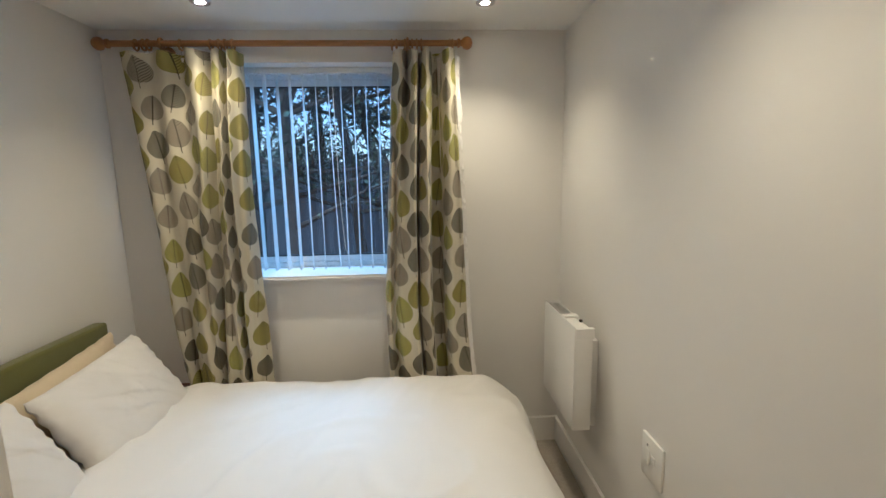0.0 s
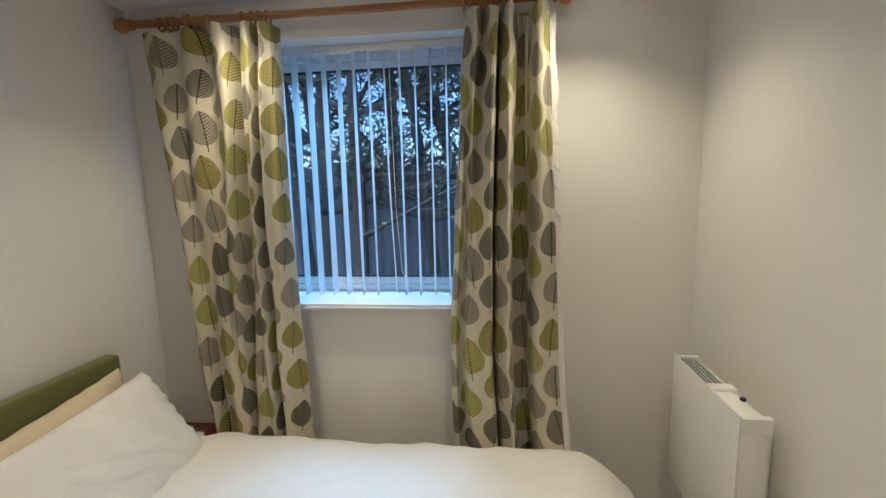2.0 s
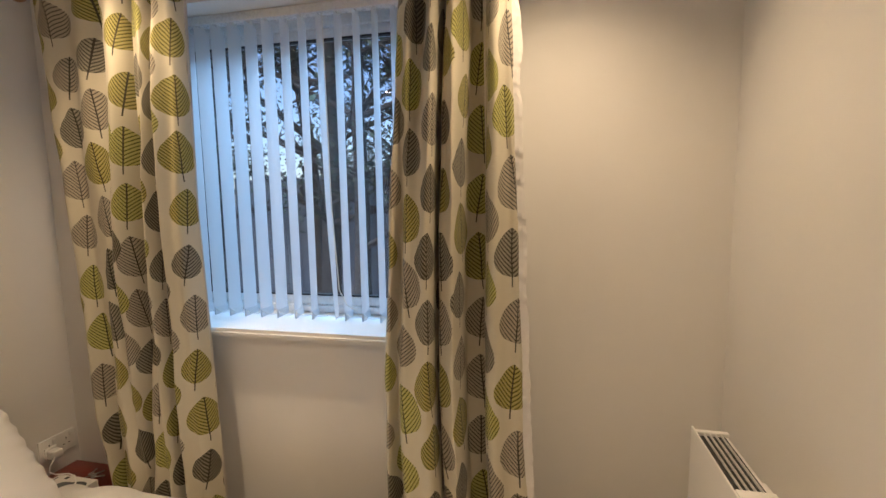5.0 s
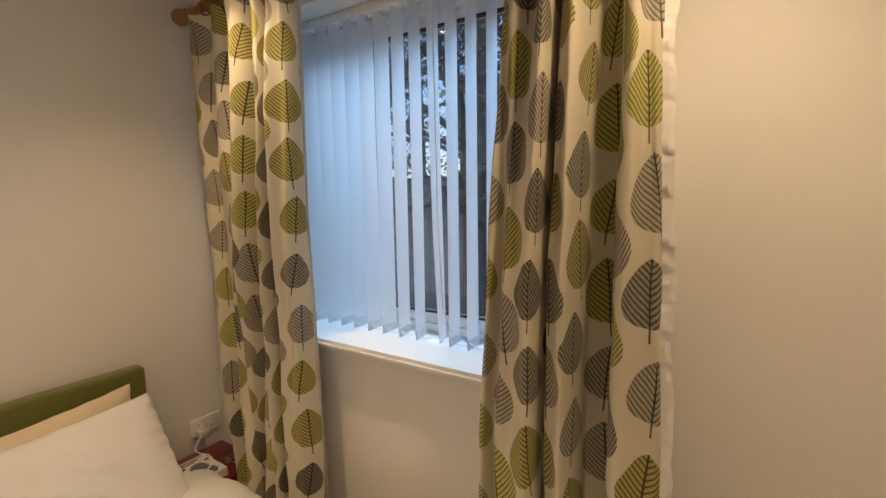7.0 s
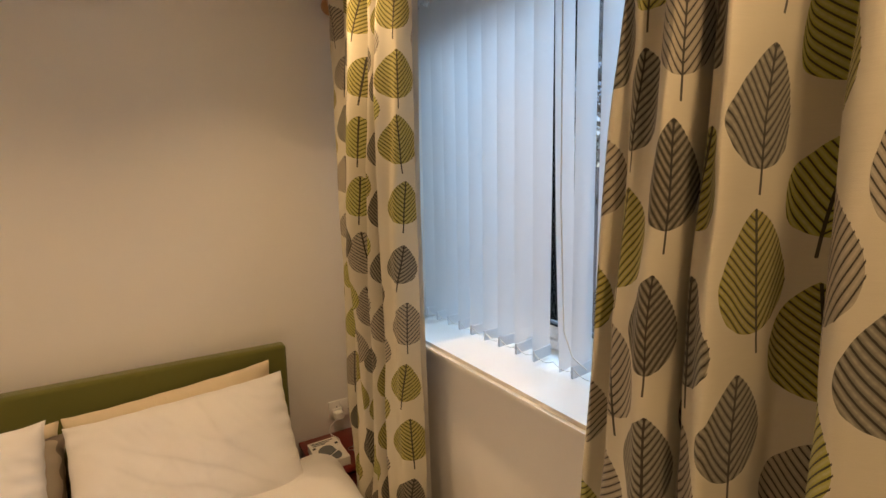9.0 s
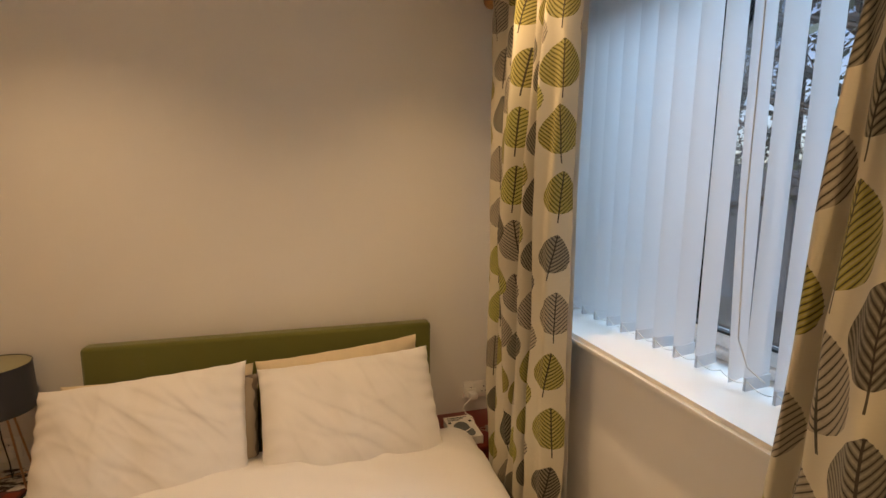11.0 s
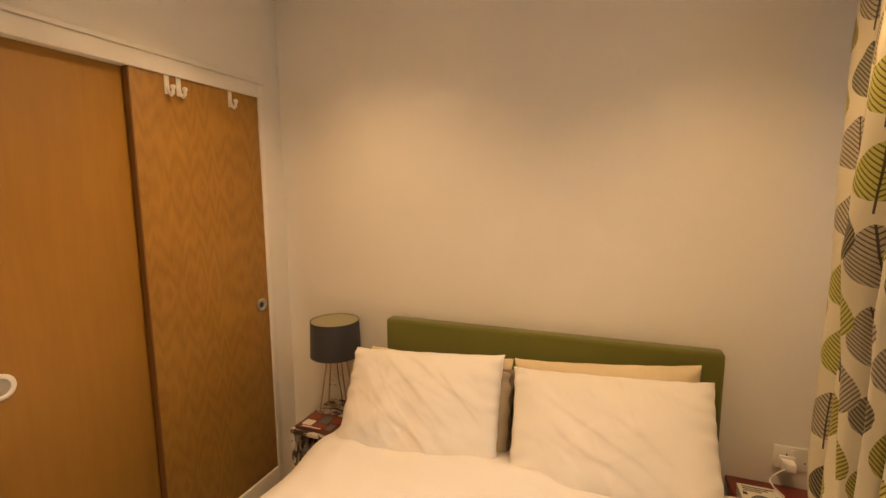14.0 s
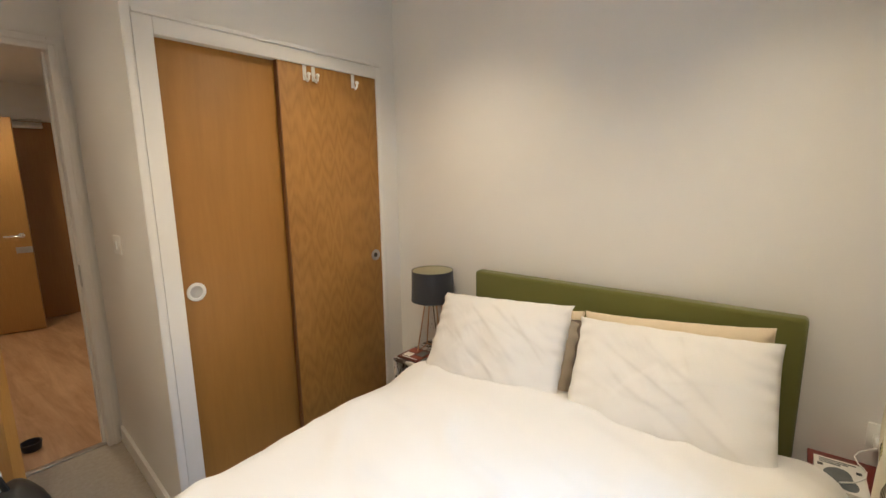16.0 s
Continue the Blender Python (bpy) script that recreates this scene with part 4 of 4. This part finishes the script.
for hx in (-0.955, -1.005, -1.255):
    hk = thing("over_door_hook", (hx, WARD_Y - 0.02, 1.99), "white plastic coat hook hung over the wardrobe door", "hook", "hooks on the wardrobe")
    yb = WARD_Y - 0.006
    part("strap", box(hx - 0.010, hx + 0.010, yb, yb + 0.004, 1.950, WZ1 - 0.002, 0.0015), PLASTIC, hk)
    part("hook", tube([(hx, yb + 0.003, 1.975), (hx, yb + 0.012, 1.955), (hx, yb + 0.022, 1.945), (hx, yb + 0.032, 1.952), (hx, yb + 0.034, 1.968)], 0.006, 8), PLASTIC, hk)
    part("ball", lathe([(0, -0.010), (0.008, -0.006), (0.010, 0), (0.008, 0.006), (0, 0.010)], (hx, yb + 0.034, 1.974), "z", 12), PLASTIC, hk)

# ---- bed ----
bed = thing("bed", (-0.5, 1.91, 0), "double bed with a green upholstered headboard", "bed")
part("headboard", box(-1.545, -1.475, 1.228, 2.592, 0.25, 1.0, 0.016, 4), GREEN, bed, "green woven-fabric headboard")
part("base", box(-1.47, 0.48, 1.24, 2.58, 0.10, 0.30, 0.015, 3), GREEN, bed, "green fabric divan base")
part("mattress", box(-1.47, 0.50, 1.235, 2.585, 0.30, 0.50, 0.05, 5), MATTRESS, bed, "white quilted mattress")
for fx in (-1.4, 0.4):
    for fy in (1.32, 2.5):
        part("foot", lathe([(0.02, 0), (0.026, 0.04), (0.026, 0.10)], (fx, fy, 0), "z", 14), BLACK, bed)


def duvet():
    """A thick quilt: flat on top with soft swells, rolling over the sides and foot."""
    b = bmesh.new()
    nx, ny = 120, 104
    X0, X1, Y0, Y1, TOP = -1.24, 0.712, 1.075, 2.745, 0.600
    def edge(t, lo, hi, R):
        """Rolls a flat length over a rounded edge; returns place and fall."""
        mid = (lo + hi) / 2
        sgn = 1 if t > mid else -1
        lim = (hi if sgn > 0 else lo) - sgn * R
        over = (t - lim) * sgn
        if over <= 0:
            return t, 0.0
        arc = over / R
        if arc < math.pi / 2:
            return lim + sgn * R * math.sin(arc), R * (1 - math.cos(arc))
        return lim + sgn * (R - 0.02 * (arc - math.pi / 2)), R + (over - R * math.pi / 2)

    V = []
    for i in range(nx + 1):
        row = []
        for j in range(ny + 1):
            a = lerp(X0, X1 + 0.30, i / nx)
            c = lerp(Y0 - 0.26, Y1 + 0.26, j / ny)
            x, fx = (a, 0.0) if a < 0 else edge(a, -3.0, X1, 0.32)
            # corners of the foot end are rounder
            y, fy = edge(c, Y0, Y1, 0.15)
            fall = fx + fy if fx + fy < 0.40 else 0.40 + 0.1 * (fx + fy - 0.40)
            z = TOP - fall
            p = Vector((x * 1.7, y * 1.7, 0))
            swell = 0.016 * noise.noise(p * 1.3) + 0.007 * noise.noise(p * 3.1 + Vector((3, 1, 0)))
            fold = abs(noise.noise(Vector((x * 2.2 + y * 0.9, y * 3.6 - x * 1.2, 4.4))))
            fold2 = abs(noise.noise(Vector((x * 5.0 - y * 2.1, y * 1.6 + x * 0.8, 7.7))))
            crease = 0.013 * math.exp(-(fold / 0.16) ** 2) + 0.006 * math.exp(-(fold2 / 0.16) ** 2)
            z += swell + crease * (1 if fall < 0.1 else 0.4)
            # crown along the middle, puffed up by the pillows
            z += 0.018 * (1 - ((y - 1.91) / 0.85) ** 2) + 0.035 * math.exp(-((x + 1.06) / 0.10) ** 2) * (1 if fall < 0.05 else 0)
            if fx > 0.02 and fy > 0.02:
                k = min(fx, fy, 0.15) * 0.55
                x -= k
                y += k if y < 1.91 else -k
            wave = 0.012 * math.sin(a * 9 + 1.3 * noise.noise(p)) if fy > 0.12 else 0.0
            y += wave if y > 1.91 else -wave
            if fx > 0.12:
                x += 0.012 * math.sin(c * 8)
            row.append(b.verts.new((x, y, max(z, 0.16))))
        V.append(row)
    for i in range(nx):
        for j in range(ny):
            b.faces.new((V[i][j], V[i + 1][j], V[i + 1][j + 1], V[i][j + 1]))
    # turned-back thickness under the head end
    hem = bmesh.new()
    rows = [[hem.verts.new(v.co + Vector(o)) for v in V[0]] for o in ((0.0, 0, 0), (-0.012, 0, -0.012), (-0.014, 0, -0.035), (0.0, 0, -0.055), (0.03, 0, -0.068))]
    for r0, r1 in zip(rows, rows[1:]):
        for j in range(ny):
            hem.faces.new((r0[j + 1], r1[j + 1], r1[j], r0[j]))
    bmesh.ops.recalc_face_normals(b, faces=b.faces)
    t = thing("duvet", (-0.3, 1.91, 0.5), "thick plain white cotton duvet spread over the bed", "duvet")
    part("cover", b, COTTON, t)
    part("hem", hem, COTTON, t, "rolled head-end hem")
    return t


duvet()


def pillow(name, w, h, thick, m, material, label, seed, fold=0.010):
    """A stuffed case: rounded edges, pinched corners, creases."""
    b = bmesh.new()
    n_ = 116
    rnd = random.Random(seed)
    creases = [(radians(rnd.uniform(28, 60)), rnd.uniform(-0.18, 0.18), rnd.uniform(-0.06, 0.06), rnd.uniform(0.16, 0.28), rnd.uniform(0.8, 1.2)) for k in range(4)]
    creases += [(radians(rnd.uniform(-60, 150)), rnd.uniform(-0.22, 0.22), rnd.uniform(-0.14, 0.14), rnd.uniform(0.05, 0.12), rnd.uniform(0.3, 0.6)) for k in range(7)]
    sheets = []
    for side in (1, -1):
        G = []
        for i in range(n_ + 1):
            row = []
            for j in range(n_ + 1):
                a, c = 2 * i / n_ - 1, 2 * j / n_ - 1
                fa, fc = 1 - abs(a) ** 2.6, 1 - abs(c) ** 2.6
                puff = (max(fa, 0) * max(fc, 0)) ** 0.42
                ear = 0.006 * (abs(a) ** 6) * (abs(c) ** 6)
                px = a * w / 2 * (1 - 0.015 * (1 - c * c) * abs(a) ** 4) + ear * a
                py = c * h / 2 * (1 - 0.02 * (1 - a * a) * abs(c) ** 4) + ear * c
                q = Vector((px * 5 + seed, py * 5, seed * 1.7))
                wr_ = fold * noise.noise(q) + 0.5 * fold * noise.noise(q * 2.3)
                wx = px + 0.05 * noise.noise(Vector((px * 3, py * 3, seed + 9)))
                wy = py + 0.05 * noise.noise(Vector((px * 3, py * 3, seed + 5)))
                for fx_, fy_, am, wd in ((3.0, 4.6, 0.12, 0.22), (6.5, 9.0, 0.06, 0.12), (15.0, 10.0, 0.06, 0.12)):
                    rid = abs(noise.noise(Vector((wx * fx_ + wy * fy_ + seed, wy * 1.6 - wx * 1.2, seed + am))))
                    wr_ += am * fold * math.exp(-(rid / wd) ** 2)
                for th, off, mid, span, am in creases:
                    dd = px * math.cos(th) + py * math.sin(th) - off + 0.035 * noise.noise(Vector((py * 4.5, px * 4.5, off * 30)))
                    tt = -px * math.sin(th) + py * math.cos(th) - mid
                    wr_ += fold * 0.32 * am * math.exp(-(dd / (0.040 if dd > 0 else 0.011)) ** 2) * math.exp(-(tt / span) ** 4)
                wr_ += 0.30 * fold * math.sin(70 * py + 6 * noise.noise(q * 1.4)) * abs(a) ** 7 * (1 - c * c)
                edge_r = 0.0060 * math.sin(95 * py + 5 * noise.noise(q)) * abs(a) ** 9 + 0.004 * math.sin(60 * px + 3 * noise.noise(q)) * abs(c) ** 7
                row.append(b.verts.new((px, py, side * thick / 2 * puff + side * wr_ * puff + edge_r)))
            G.append(row)
        sheets.append(G)
        for i in range(n_):
            for j in range(n_):
                f_ = (G[i][j], G[i + 1][j], G[i + 1][j + 1], G[i][j + 1])
                b.faces.new(f_ if side > 0 else f_[::-1])
    bmesh.ops.remove_doubles(b, verts=b.verts, dist=0.0006)
    ob = tagged(new(name, mesh_of(name, b, material)), label, "pillow", "pillows on the bed")
    ob.matrix_world = m
    return ob


def lean(y, x_low, z_low, tilt, h, roll=0.0):
    """Pose of a pillow whose width runs along y and which leans back towards the headboard."""
    c = Vector((x_low - math.sin(radians(tilt)) * h / 2, y, z_low + math.cos(radians(tilt)) * h / 2))
    up = Vector((-math.sin(radians(tilt)), 0, math.cos(radians(tilt))))
    side = Vector((0, 1, 0))
    front = side.cross(up)
    r = Matrix((side, up, front)).transposed().to_4x4()
    return Matrix.Translation(c) @ r @ Matrix.Rotation(radians(roll), 4, "Z")


pillow("pillow", 0.65, 0.44, 0.12, lean(2.195, -1.34, 0.505, 9, 0.44, 5), BEIGE, "beige cotton pillow behind the white one", 11)
pillow("pillow", 0.64, 0.42, 0.12, lean(1.52, -1.35, 0.475, 9, 0.42, 2), BEIGE, "beige cotton pillow against the headboard", 12)
pillow("pillow", 0.58, 0.36, 0.13, lean(1.575, -1.19, 0.54, 26, 0.38, 2), TAUPE, "taupe striped pillow tucked behind the white one", 14)
pillow("pillow", 0.66, 0.44, 0.17, lean(2.210, -1.07, 0.565, 34, 0.44, 3), COTTON, "plump white cotton pillow, creased", 27, 0.021)
pillow("pillow", 0.64, 0.44, 0.17, lean(1.515, -1.07, 0.565, 34, 0.44, 4), COTTON, "plump white cotton pillow, creased", 33, 0.020)

# ---- bedside tables and what stands on them ----
tl = thing("bedside_table", (-1.39, 1.03, 0), "worn white-painted wooden crate used as a bedside table", "bedside table")
CX0, CX1, CY0, CY1, CZ = -1.55, -1.22, 0.865, 1.215, 0.52
part("top", box(CX0, CX1, CY0, CY1, CZ - 0.022, CZ, 0.004), CRATE, tl)
for yy in (CY0, CY1 - 0.02):
    part("side_panel", box(CX0, CX1 - 0.004, yy, yy + 0.02, 0.0, CZ - 0.022, 0.003), CRATE, tl)
part("back_panel", box(CX0, CX0 + 0.012, CY0 + 0.02, CY1 - 0.02, 0.0, CZ - 0.022), DARKWOOD, tl)
for zz in (0.03, 0.26):
    part("shelf", box(CX0 + 0.012, CX1 - 0.01, CY0 + 0.02, CY1 - 0.02, zz, zz + 0.018, 0.002), DARKWOOD, tl)
mg = thing("magazine", (-1.30, 0.98, CZ), "magazine with a red and orange patterned cover", "magazine")
part("cover", box(-1.375, -1.235, 0.885, 1.075, CZ + 0.001, CZ + 0.012, 0.002), REDBOOK, mg)
part("border", box(-1.377, -1.233, 0.883, 1.077, CZ + 0.0005, CZ + 0.004, 0.001, 1), BLACK, mg, "dark page edges")
for a, c, w, d, ink in ((0.895, -1.366, 0.06, 0.05, ORANGEBOOK), (0.965, -1.355, 0.045, 0.06, GREYINK), (1.02, -1.362, 0.045, 0.05, ORANGEBOOK), (0.90, -1.305, 0.05, 0.045, PAPER), (0.955, -1.288, 0.07, 0.03, ORANGEBOOK), (1.03, -1.30, 0.03, 0.05, GREYINK), (0.91, -1.253, 0.10, 0.008, PAPER)):
    part("picture", box(c, c + d, a, a + w, CZ + 0.012, CZ + 0.0125), ink, mg)

lamp = thing("table_lamp", (-1.425, 0.985, CZ), "table lamp with a charcoal drum shade and copper wire legs", "table lamp")
LX, LY = -1.425, 0.985
part("shade", lathe([(0.118, 0.815), (0.113, 0.982), (0.110, 0.982), (0.115, 0.815), (0.118, 0.815)], (LX, LY, 0), "z", 48), SHADE_OUT, lamp)
part("shade_lining", lathe([(0.1145, 0.816), (0.1095, 0.981)], (LX, LY, 0), "z", 48), SHADE_IN, lamp, "pale olive inner lining")
for k in range(4):
    a = math.pi / 4 + k * math.pi / 2 + 0.3
    part("leg", tube([(LX + 0.042 * math.cos(a), LY + 0.042 * math.sin(a), 0.83), (LX + 0.098 * math.cos(a), LY + 0.098 * math.sin(a), CZ + 0.004)], 0.0035, 8), COPPER, lamp)
cs = [(LX + 0.098 * math.cos(math.pi / 4 + k * math.pi / 2 + 0.3), LY + 0.098 * math.sin(math.pi / 4 + k * math.pi / 2 + 0.3), CZ + 0.0035) for k in (0, 1, 2, 3, 0)]
part("base_wire", tube(cs, 0.0035, 8), COPPER, lamp)
part("lamp_holder", lathe([(0.044, 0.818), (0.044, 0.826), (0.018, 0.83), (0.018, 0.88), (0, 0.88)], (LX, LY, 0), "z", 20), COPPER, lamp)
part("flex", tube([(LX, LY, 0.82), (LX - 0.004, LY + 0.006, 0.70), (LX - 0.02, LY + 0.01, 0.60), (LX - 0.05, LY - 0.005, CZ + 0.006), (LX - 0.11, LY - 0.03, CZ + 0.0045)], 0.0025, 6), BLACK, lamp, "thin dark flex")
for zz, rr in ((0.981, 0.1125), (0.817, 0.1175)):
    part("rim", ring_mesh((LX, LY, zz), rr, 0.0022, "z", 48, 6), BLACK, lamp, "black shade rim")
part("spider", tube([(LX - 0.11, LY, 0.86), (LX + 0.11, LY, 0.86)], 0.002, 6), STEEL, lamp)
part("spider", tube([(LX, LY - 0.11, 0.861), (LX, LY + 0.11, 0.861)], 0.002, 6), STEEL, lamp)

trt = thing("bedside_table", (-1.40, 2.78, 0), "small red-stained wooden bedside table with a drawer", "bedside table")
RX0, RX1, RY0, RY1, RZT = -1.555, -1.24, 2.635, 2.925, 0.50
part("top", box(RX0, RX1, RY0, RY1, RZT - 0.02, RZT, 0.004), REDWOOD, trt)
part("body", box(RX0 + 0.01, RX1 - 0.02, RY0 + 0.01, RY1 - 0.01, 0.26, RZT - 0.02, 0.003), REDWOOD, trt)
drw = part("drawer", box(RX1 - 0.02, RX1 - 0.008, RY0 + 0.02, RY1 - 0.02, 0.28, RZT - 0.035, 0.003), REDWOOD, trt)
part("drawer_knob", lathe([(0.006, 0), (0.006, 0.012), (0.013, 0.018), (0.010, 0.026), (0, 0.028)], (RX1 - 0.008, 2.78, 0.37), "x", 16), BLACK, drw)
for fx in (RX0 + 0.025, RX1 - 0.035):
    for fy in (RY0 + 0.025, RY1 - 0.025):
        part("leg", box(fx - 0.015, fx + 0.015, fy - 0.015, fy + 0.015, 0, 0.26, 0.003), REDWOOD, trt)
bk = thing("paperback_book", (-1.36, 2.72, RZT), "white paperback with a grey picture on its cover", "book")
part("pages", box(-1.445, -1.262, 2.648, 2.772, RZT + 0.002, RZT + 0.038, 0.001), PAPER, bk)
cv = part("cover", box(-1.447, -1.260, 2.646, 2.774, RZT + 0.038, RZT + 0.0395), PAPER, bk)
part("spine", box(-1.447, -1.260, 2.7725, 2.7755, RZT + 0.001, RZT + 0.039), PAPER, bk)
pc = bmesh.new()
blob = []
for k in range(26):
    a = 2 * math.pi * k / 26
    r = 0.045 * (1 + 0.25 * math.sin(2 * a + 0.6) + 0.12 * math.sin(3 * a))
    blob.append(pc.verts.new((-1.335 + 1.15 * r * math.cos(a), 2.712 + 0.95 * r * math.sin(a), RZT + 0.0402)))
pc.faces.new(blob)
part("picture", pc, GREYINK, cv, "grey rounded picture", smooth=False)
for i in range(3):
    part("text_bar", box(-1.436 + i * 0.011, -1.430 + i * 0.011, 2.66, 2.755 - 0.02 * i, RZT + 0.0396, RZT + 0.0402), GREYINK, cv)
for yy in (2.655, 2.752):
    part("small_mark", box(-1.40, -1.385, yy, yy + 0.014, RZT + 0.0396, RZT + 0.0402), BLACK, cv)
ky = thing("keys", (-1.36, 2.83, RZT), "small bunch of metal keys", "keys")
part("ring", ring_mesh((-1.37, 2.82, RZT + 0.003), 0.013, 0.0015, "z", 20, 6), KEYMETAL, ky)
for k in range(3):
    a = 0.5 + k * 0.7
    kb = bmesh.new()
    tube([(-1.37 + 0.013 * math.cos(a), 2.82 + 0.013 * math.sin(a), RZT + 0.004 + 0.002 * k), (-1.37 + 0.06 * math.cos(a), 2.82 + 0.06 * math.sin(a), RZT + 0.003 + 0.002 * k)], 0.003, 6, kb)
    lathe([(0.0105, 0), (0.0105, 0.002)], (-1.37 + 0.022 * math.cos(a), 2.82 + 0.022 * math.sin(a), RZT + 0.003 + 0.002 * k), "z", 14, kb)
    part("key", kb, KEYMETAL, ky)

# ---- outside ----
gb = bmesh.new()
gv = [[gb.verts.new((-120 + 240 * i / 40, 3.26 + 300 * (j / 40) ** 2, -0.15 + (0.05 * noise.noise(Vector((i, j, 2))) if j else 0))) for j in range(41)] for i in range(41)]
for i in range(40):
    for j in range(40):
        gb.faces.new((gv[i][j], gv[i + 1][j], gv[i + 1][j + 1], gv[i][j + 1]))
whole("ground", gb, SOIL, "dark bare ground under trees with leaf litter", "ground")

fence = thing("garden_fence", (-4, 8.6, -0.15), "weathered grey close-boarded garden fence behind the trees", "fence")
board = mesh_of("board", box(-0.068, 0.068, -0.01, 0.01, 0, 2.15, 0.003, 1), FENCE)
for k in range(100):
    ob = new("board", board)
    ob.parent = fence
    ob.location = (-7.0 + k * 0.142, random.uniform(-0.008, 0.008), random.uniform(-0.02, 0.02))
    ob.rotation_euler = (0, random.uniform(-0.006, 0.006), 0)
for zz in (0.35, 1.75):
    part("rail", box(-11.1, 3.2, 8.61, 8.66, zz, zz + 0.09), FENCE, fence)


def grow(bm, lf, p, d, length, radius, depth, leafy):
    """One limb and those that spring from it; leaf quads gather round the thin ends."""
    pts, rad = [p.copy()], [radius]
    steps = 5
    for k in range(steps):
        d = (d + Vector((random.uniform(-1, 1), random.uniform(-1, 1), random.uniform(-0.4, 0.7))) * 0.16).normalized()
        p = p + d * length / steps
        pts.append(p.copy())
        rad.append(radius * (1 - 0.65 * (k + 1) / steps))
    tube(pts, rad, 7 if depth > 1 else 5, bm)
    if depth > 0:
        for k in range(3 if depth > 1 else 4):
            f = random.uniform(0.3, 0.98)
            q = pts[min(int(f * steps), steps)]
            a = random.uniform(0, 2 * math.pi)
            nd = (d * 0.5 + Vector((math.cos(a), math.sin(a), random.uniform(-0.15, 0.6)))).normalized()
            grow(bm, lf, q, nd, length * random.uniform(0.45, 0.7), radius * 0.42, depth - 1, leafy)
    if depth <= 1:
        for q in pts[1:]:
            for _ in range(int(leafy * 0.62)):
                c = q + Vector((random.gauss(0, 0.16), random.gauss(0, 0.16), random.gauss(0, 0.14)))
                s = random.uniform(0.010, 0.028)
                ax = Vector((random.uniform(-1, 1), random.uniform(-1, 1), random.uniform(-1, 1))).normalized()
                bx_ = ax.cross(Vector((random.uniform(-1, 1), random.uniform(-1, 1), random.uniform(-1, 1)))).normalized()
                lf.append((c - ax * s * 1.6, c + bx_ * s * 0.7, c + ax * s * 1.6, c - bx_ * s * 0.7))


def tree(x, y, h, r, leafy, label):
    t = thing("tree", (x, y, -0.15), label, "tree", "trees outside the window")
    bm, lf = bmesh.new(), []
    p = Vector((x, y, -0.2))
    pts, rad = [p.copy()], [r * 1.25]
    d = Vector((random.uniform(-0.12, 0.12), random.uniform(-0.05, 0.05), 1)).normalized()
    for k in range(9):
        d = (d + Vector((random.uniform(-0.07, 0.07), random.uniform(-0.07, 0.07), 0))).normalized()
        p = p + d * h / 9
        pts.append(p.copy())
        rad.append(r * (1 - 0.8 * (k + 1) / 9))
    tube(pts, rad, 12, bm)
    for k in range(18):
        q = pts[random.randint(2, 9)]
        a = random.uniform(0, 2 * math.pi)
        grow(bm, lf, q, Vector((math.cos(a), math.sin(a), random.uniform(0.0, 0.8))).normalized(), h * random.uniform(0.18, 0.34), r * 0.35, 2, leafy)
    part("trunk", bm, BARK, t)
    me = bpy.data.meshes.new("crown")
    co = [v for quad in lf for v in quad]
    me.from_pydata([c - Vector((x, y, -0.15)) for c in co], [], [(4 * i, 4 * i + 1, 4 * i + 2, 4 * i + 3) for i in range(len(lf))])
    me.materials.append(LEAF)
    cr = new("crown", me)
    cr.parent = t
    return t


for tx, ty, th, tr_, lv in ((-1.35, 5.6, 6.0, 0.10, 6), (-2.0, 6.3, 7.0, 0.13, 8), (-0.6, 6.6, 6.5, 0.09, 9), (-3.2, 6.0, 6.5, 0.11, 7), (-4.4, 7.0, 7.0, 0.13, 8), (-2.7, 7.6, 7.5, 0.12, 9), (-0.1, 7.6, 6.5, 0.10, 10), (-5.8, 6.4, 6.5, 0.11, 8), (-7.4, 7.4, 7.0, 0.13, 8), (1.2, 7.0, 6.5, 0.10, 9),
                           (-1.6, 10.0, 9.0, 0.15, 13), (-0.4, 9.6, 8.5, 0.14, 13), (-3.4, 10.2, 9.0, 0.15, 12), (0.6, 10.8, 9.0, 0.15, 13), (-5.4, 10.0, 9.0, 0.15, 12), (-8.0, 10.6, 9.0, 0.15, 12)):
    tree(tx, ty, th, tr_, lv, "tall bare-trunked evergreen tree with dense dark foliage")

# ---- hall boards ----
random.seed(5)
for i in range(10):
    bx0 = HALL_W + i * 0.195
    yy = -0.50 - random.uniform(0, 1.2) + 1.2
    k = 0
    while yy > HALL_END:
        ya, yb = min(yy, -0.502), max(yy - 1.2, HALL_END)
        if ya - yb > 0.02:
            ob = new("plank", mesh_of("plank", box(bx0 + 0.0002, bx0 + 0.1948, yb + 0.0002, ya - 0.0002, -0.0059, 0.0, 0.0005, 1), PLANK, False))
            ob.parent = hall_floor
        yy -= 1.2
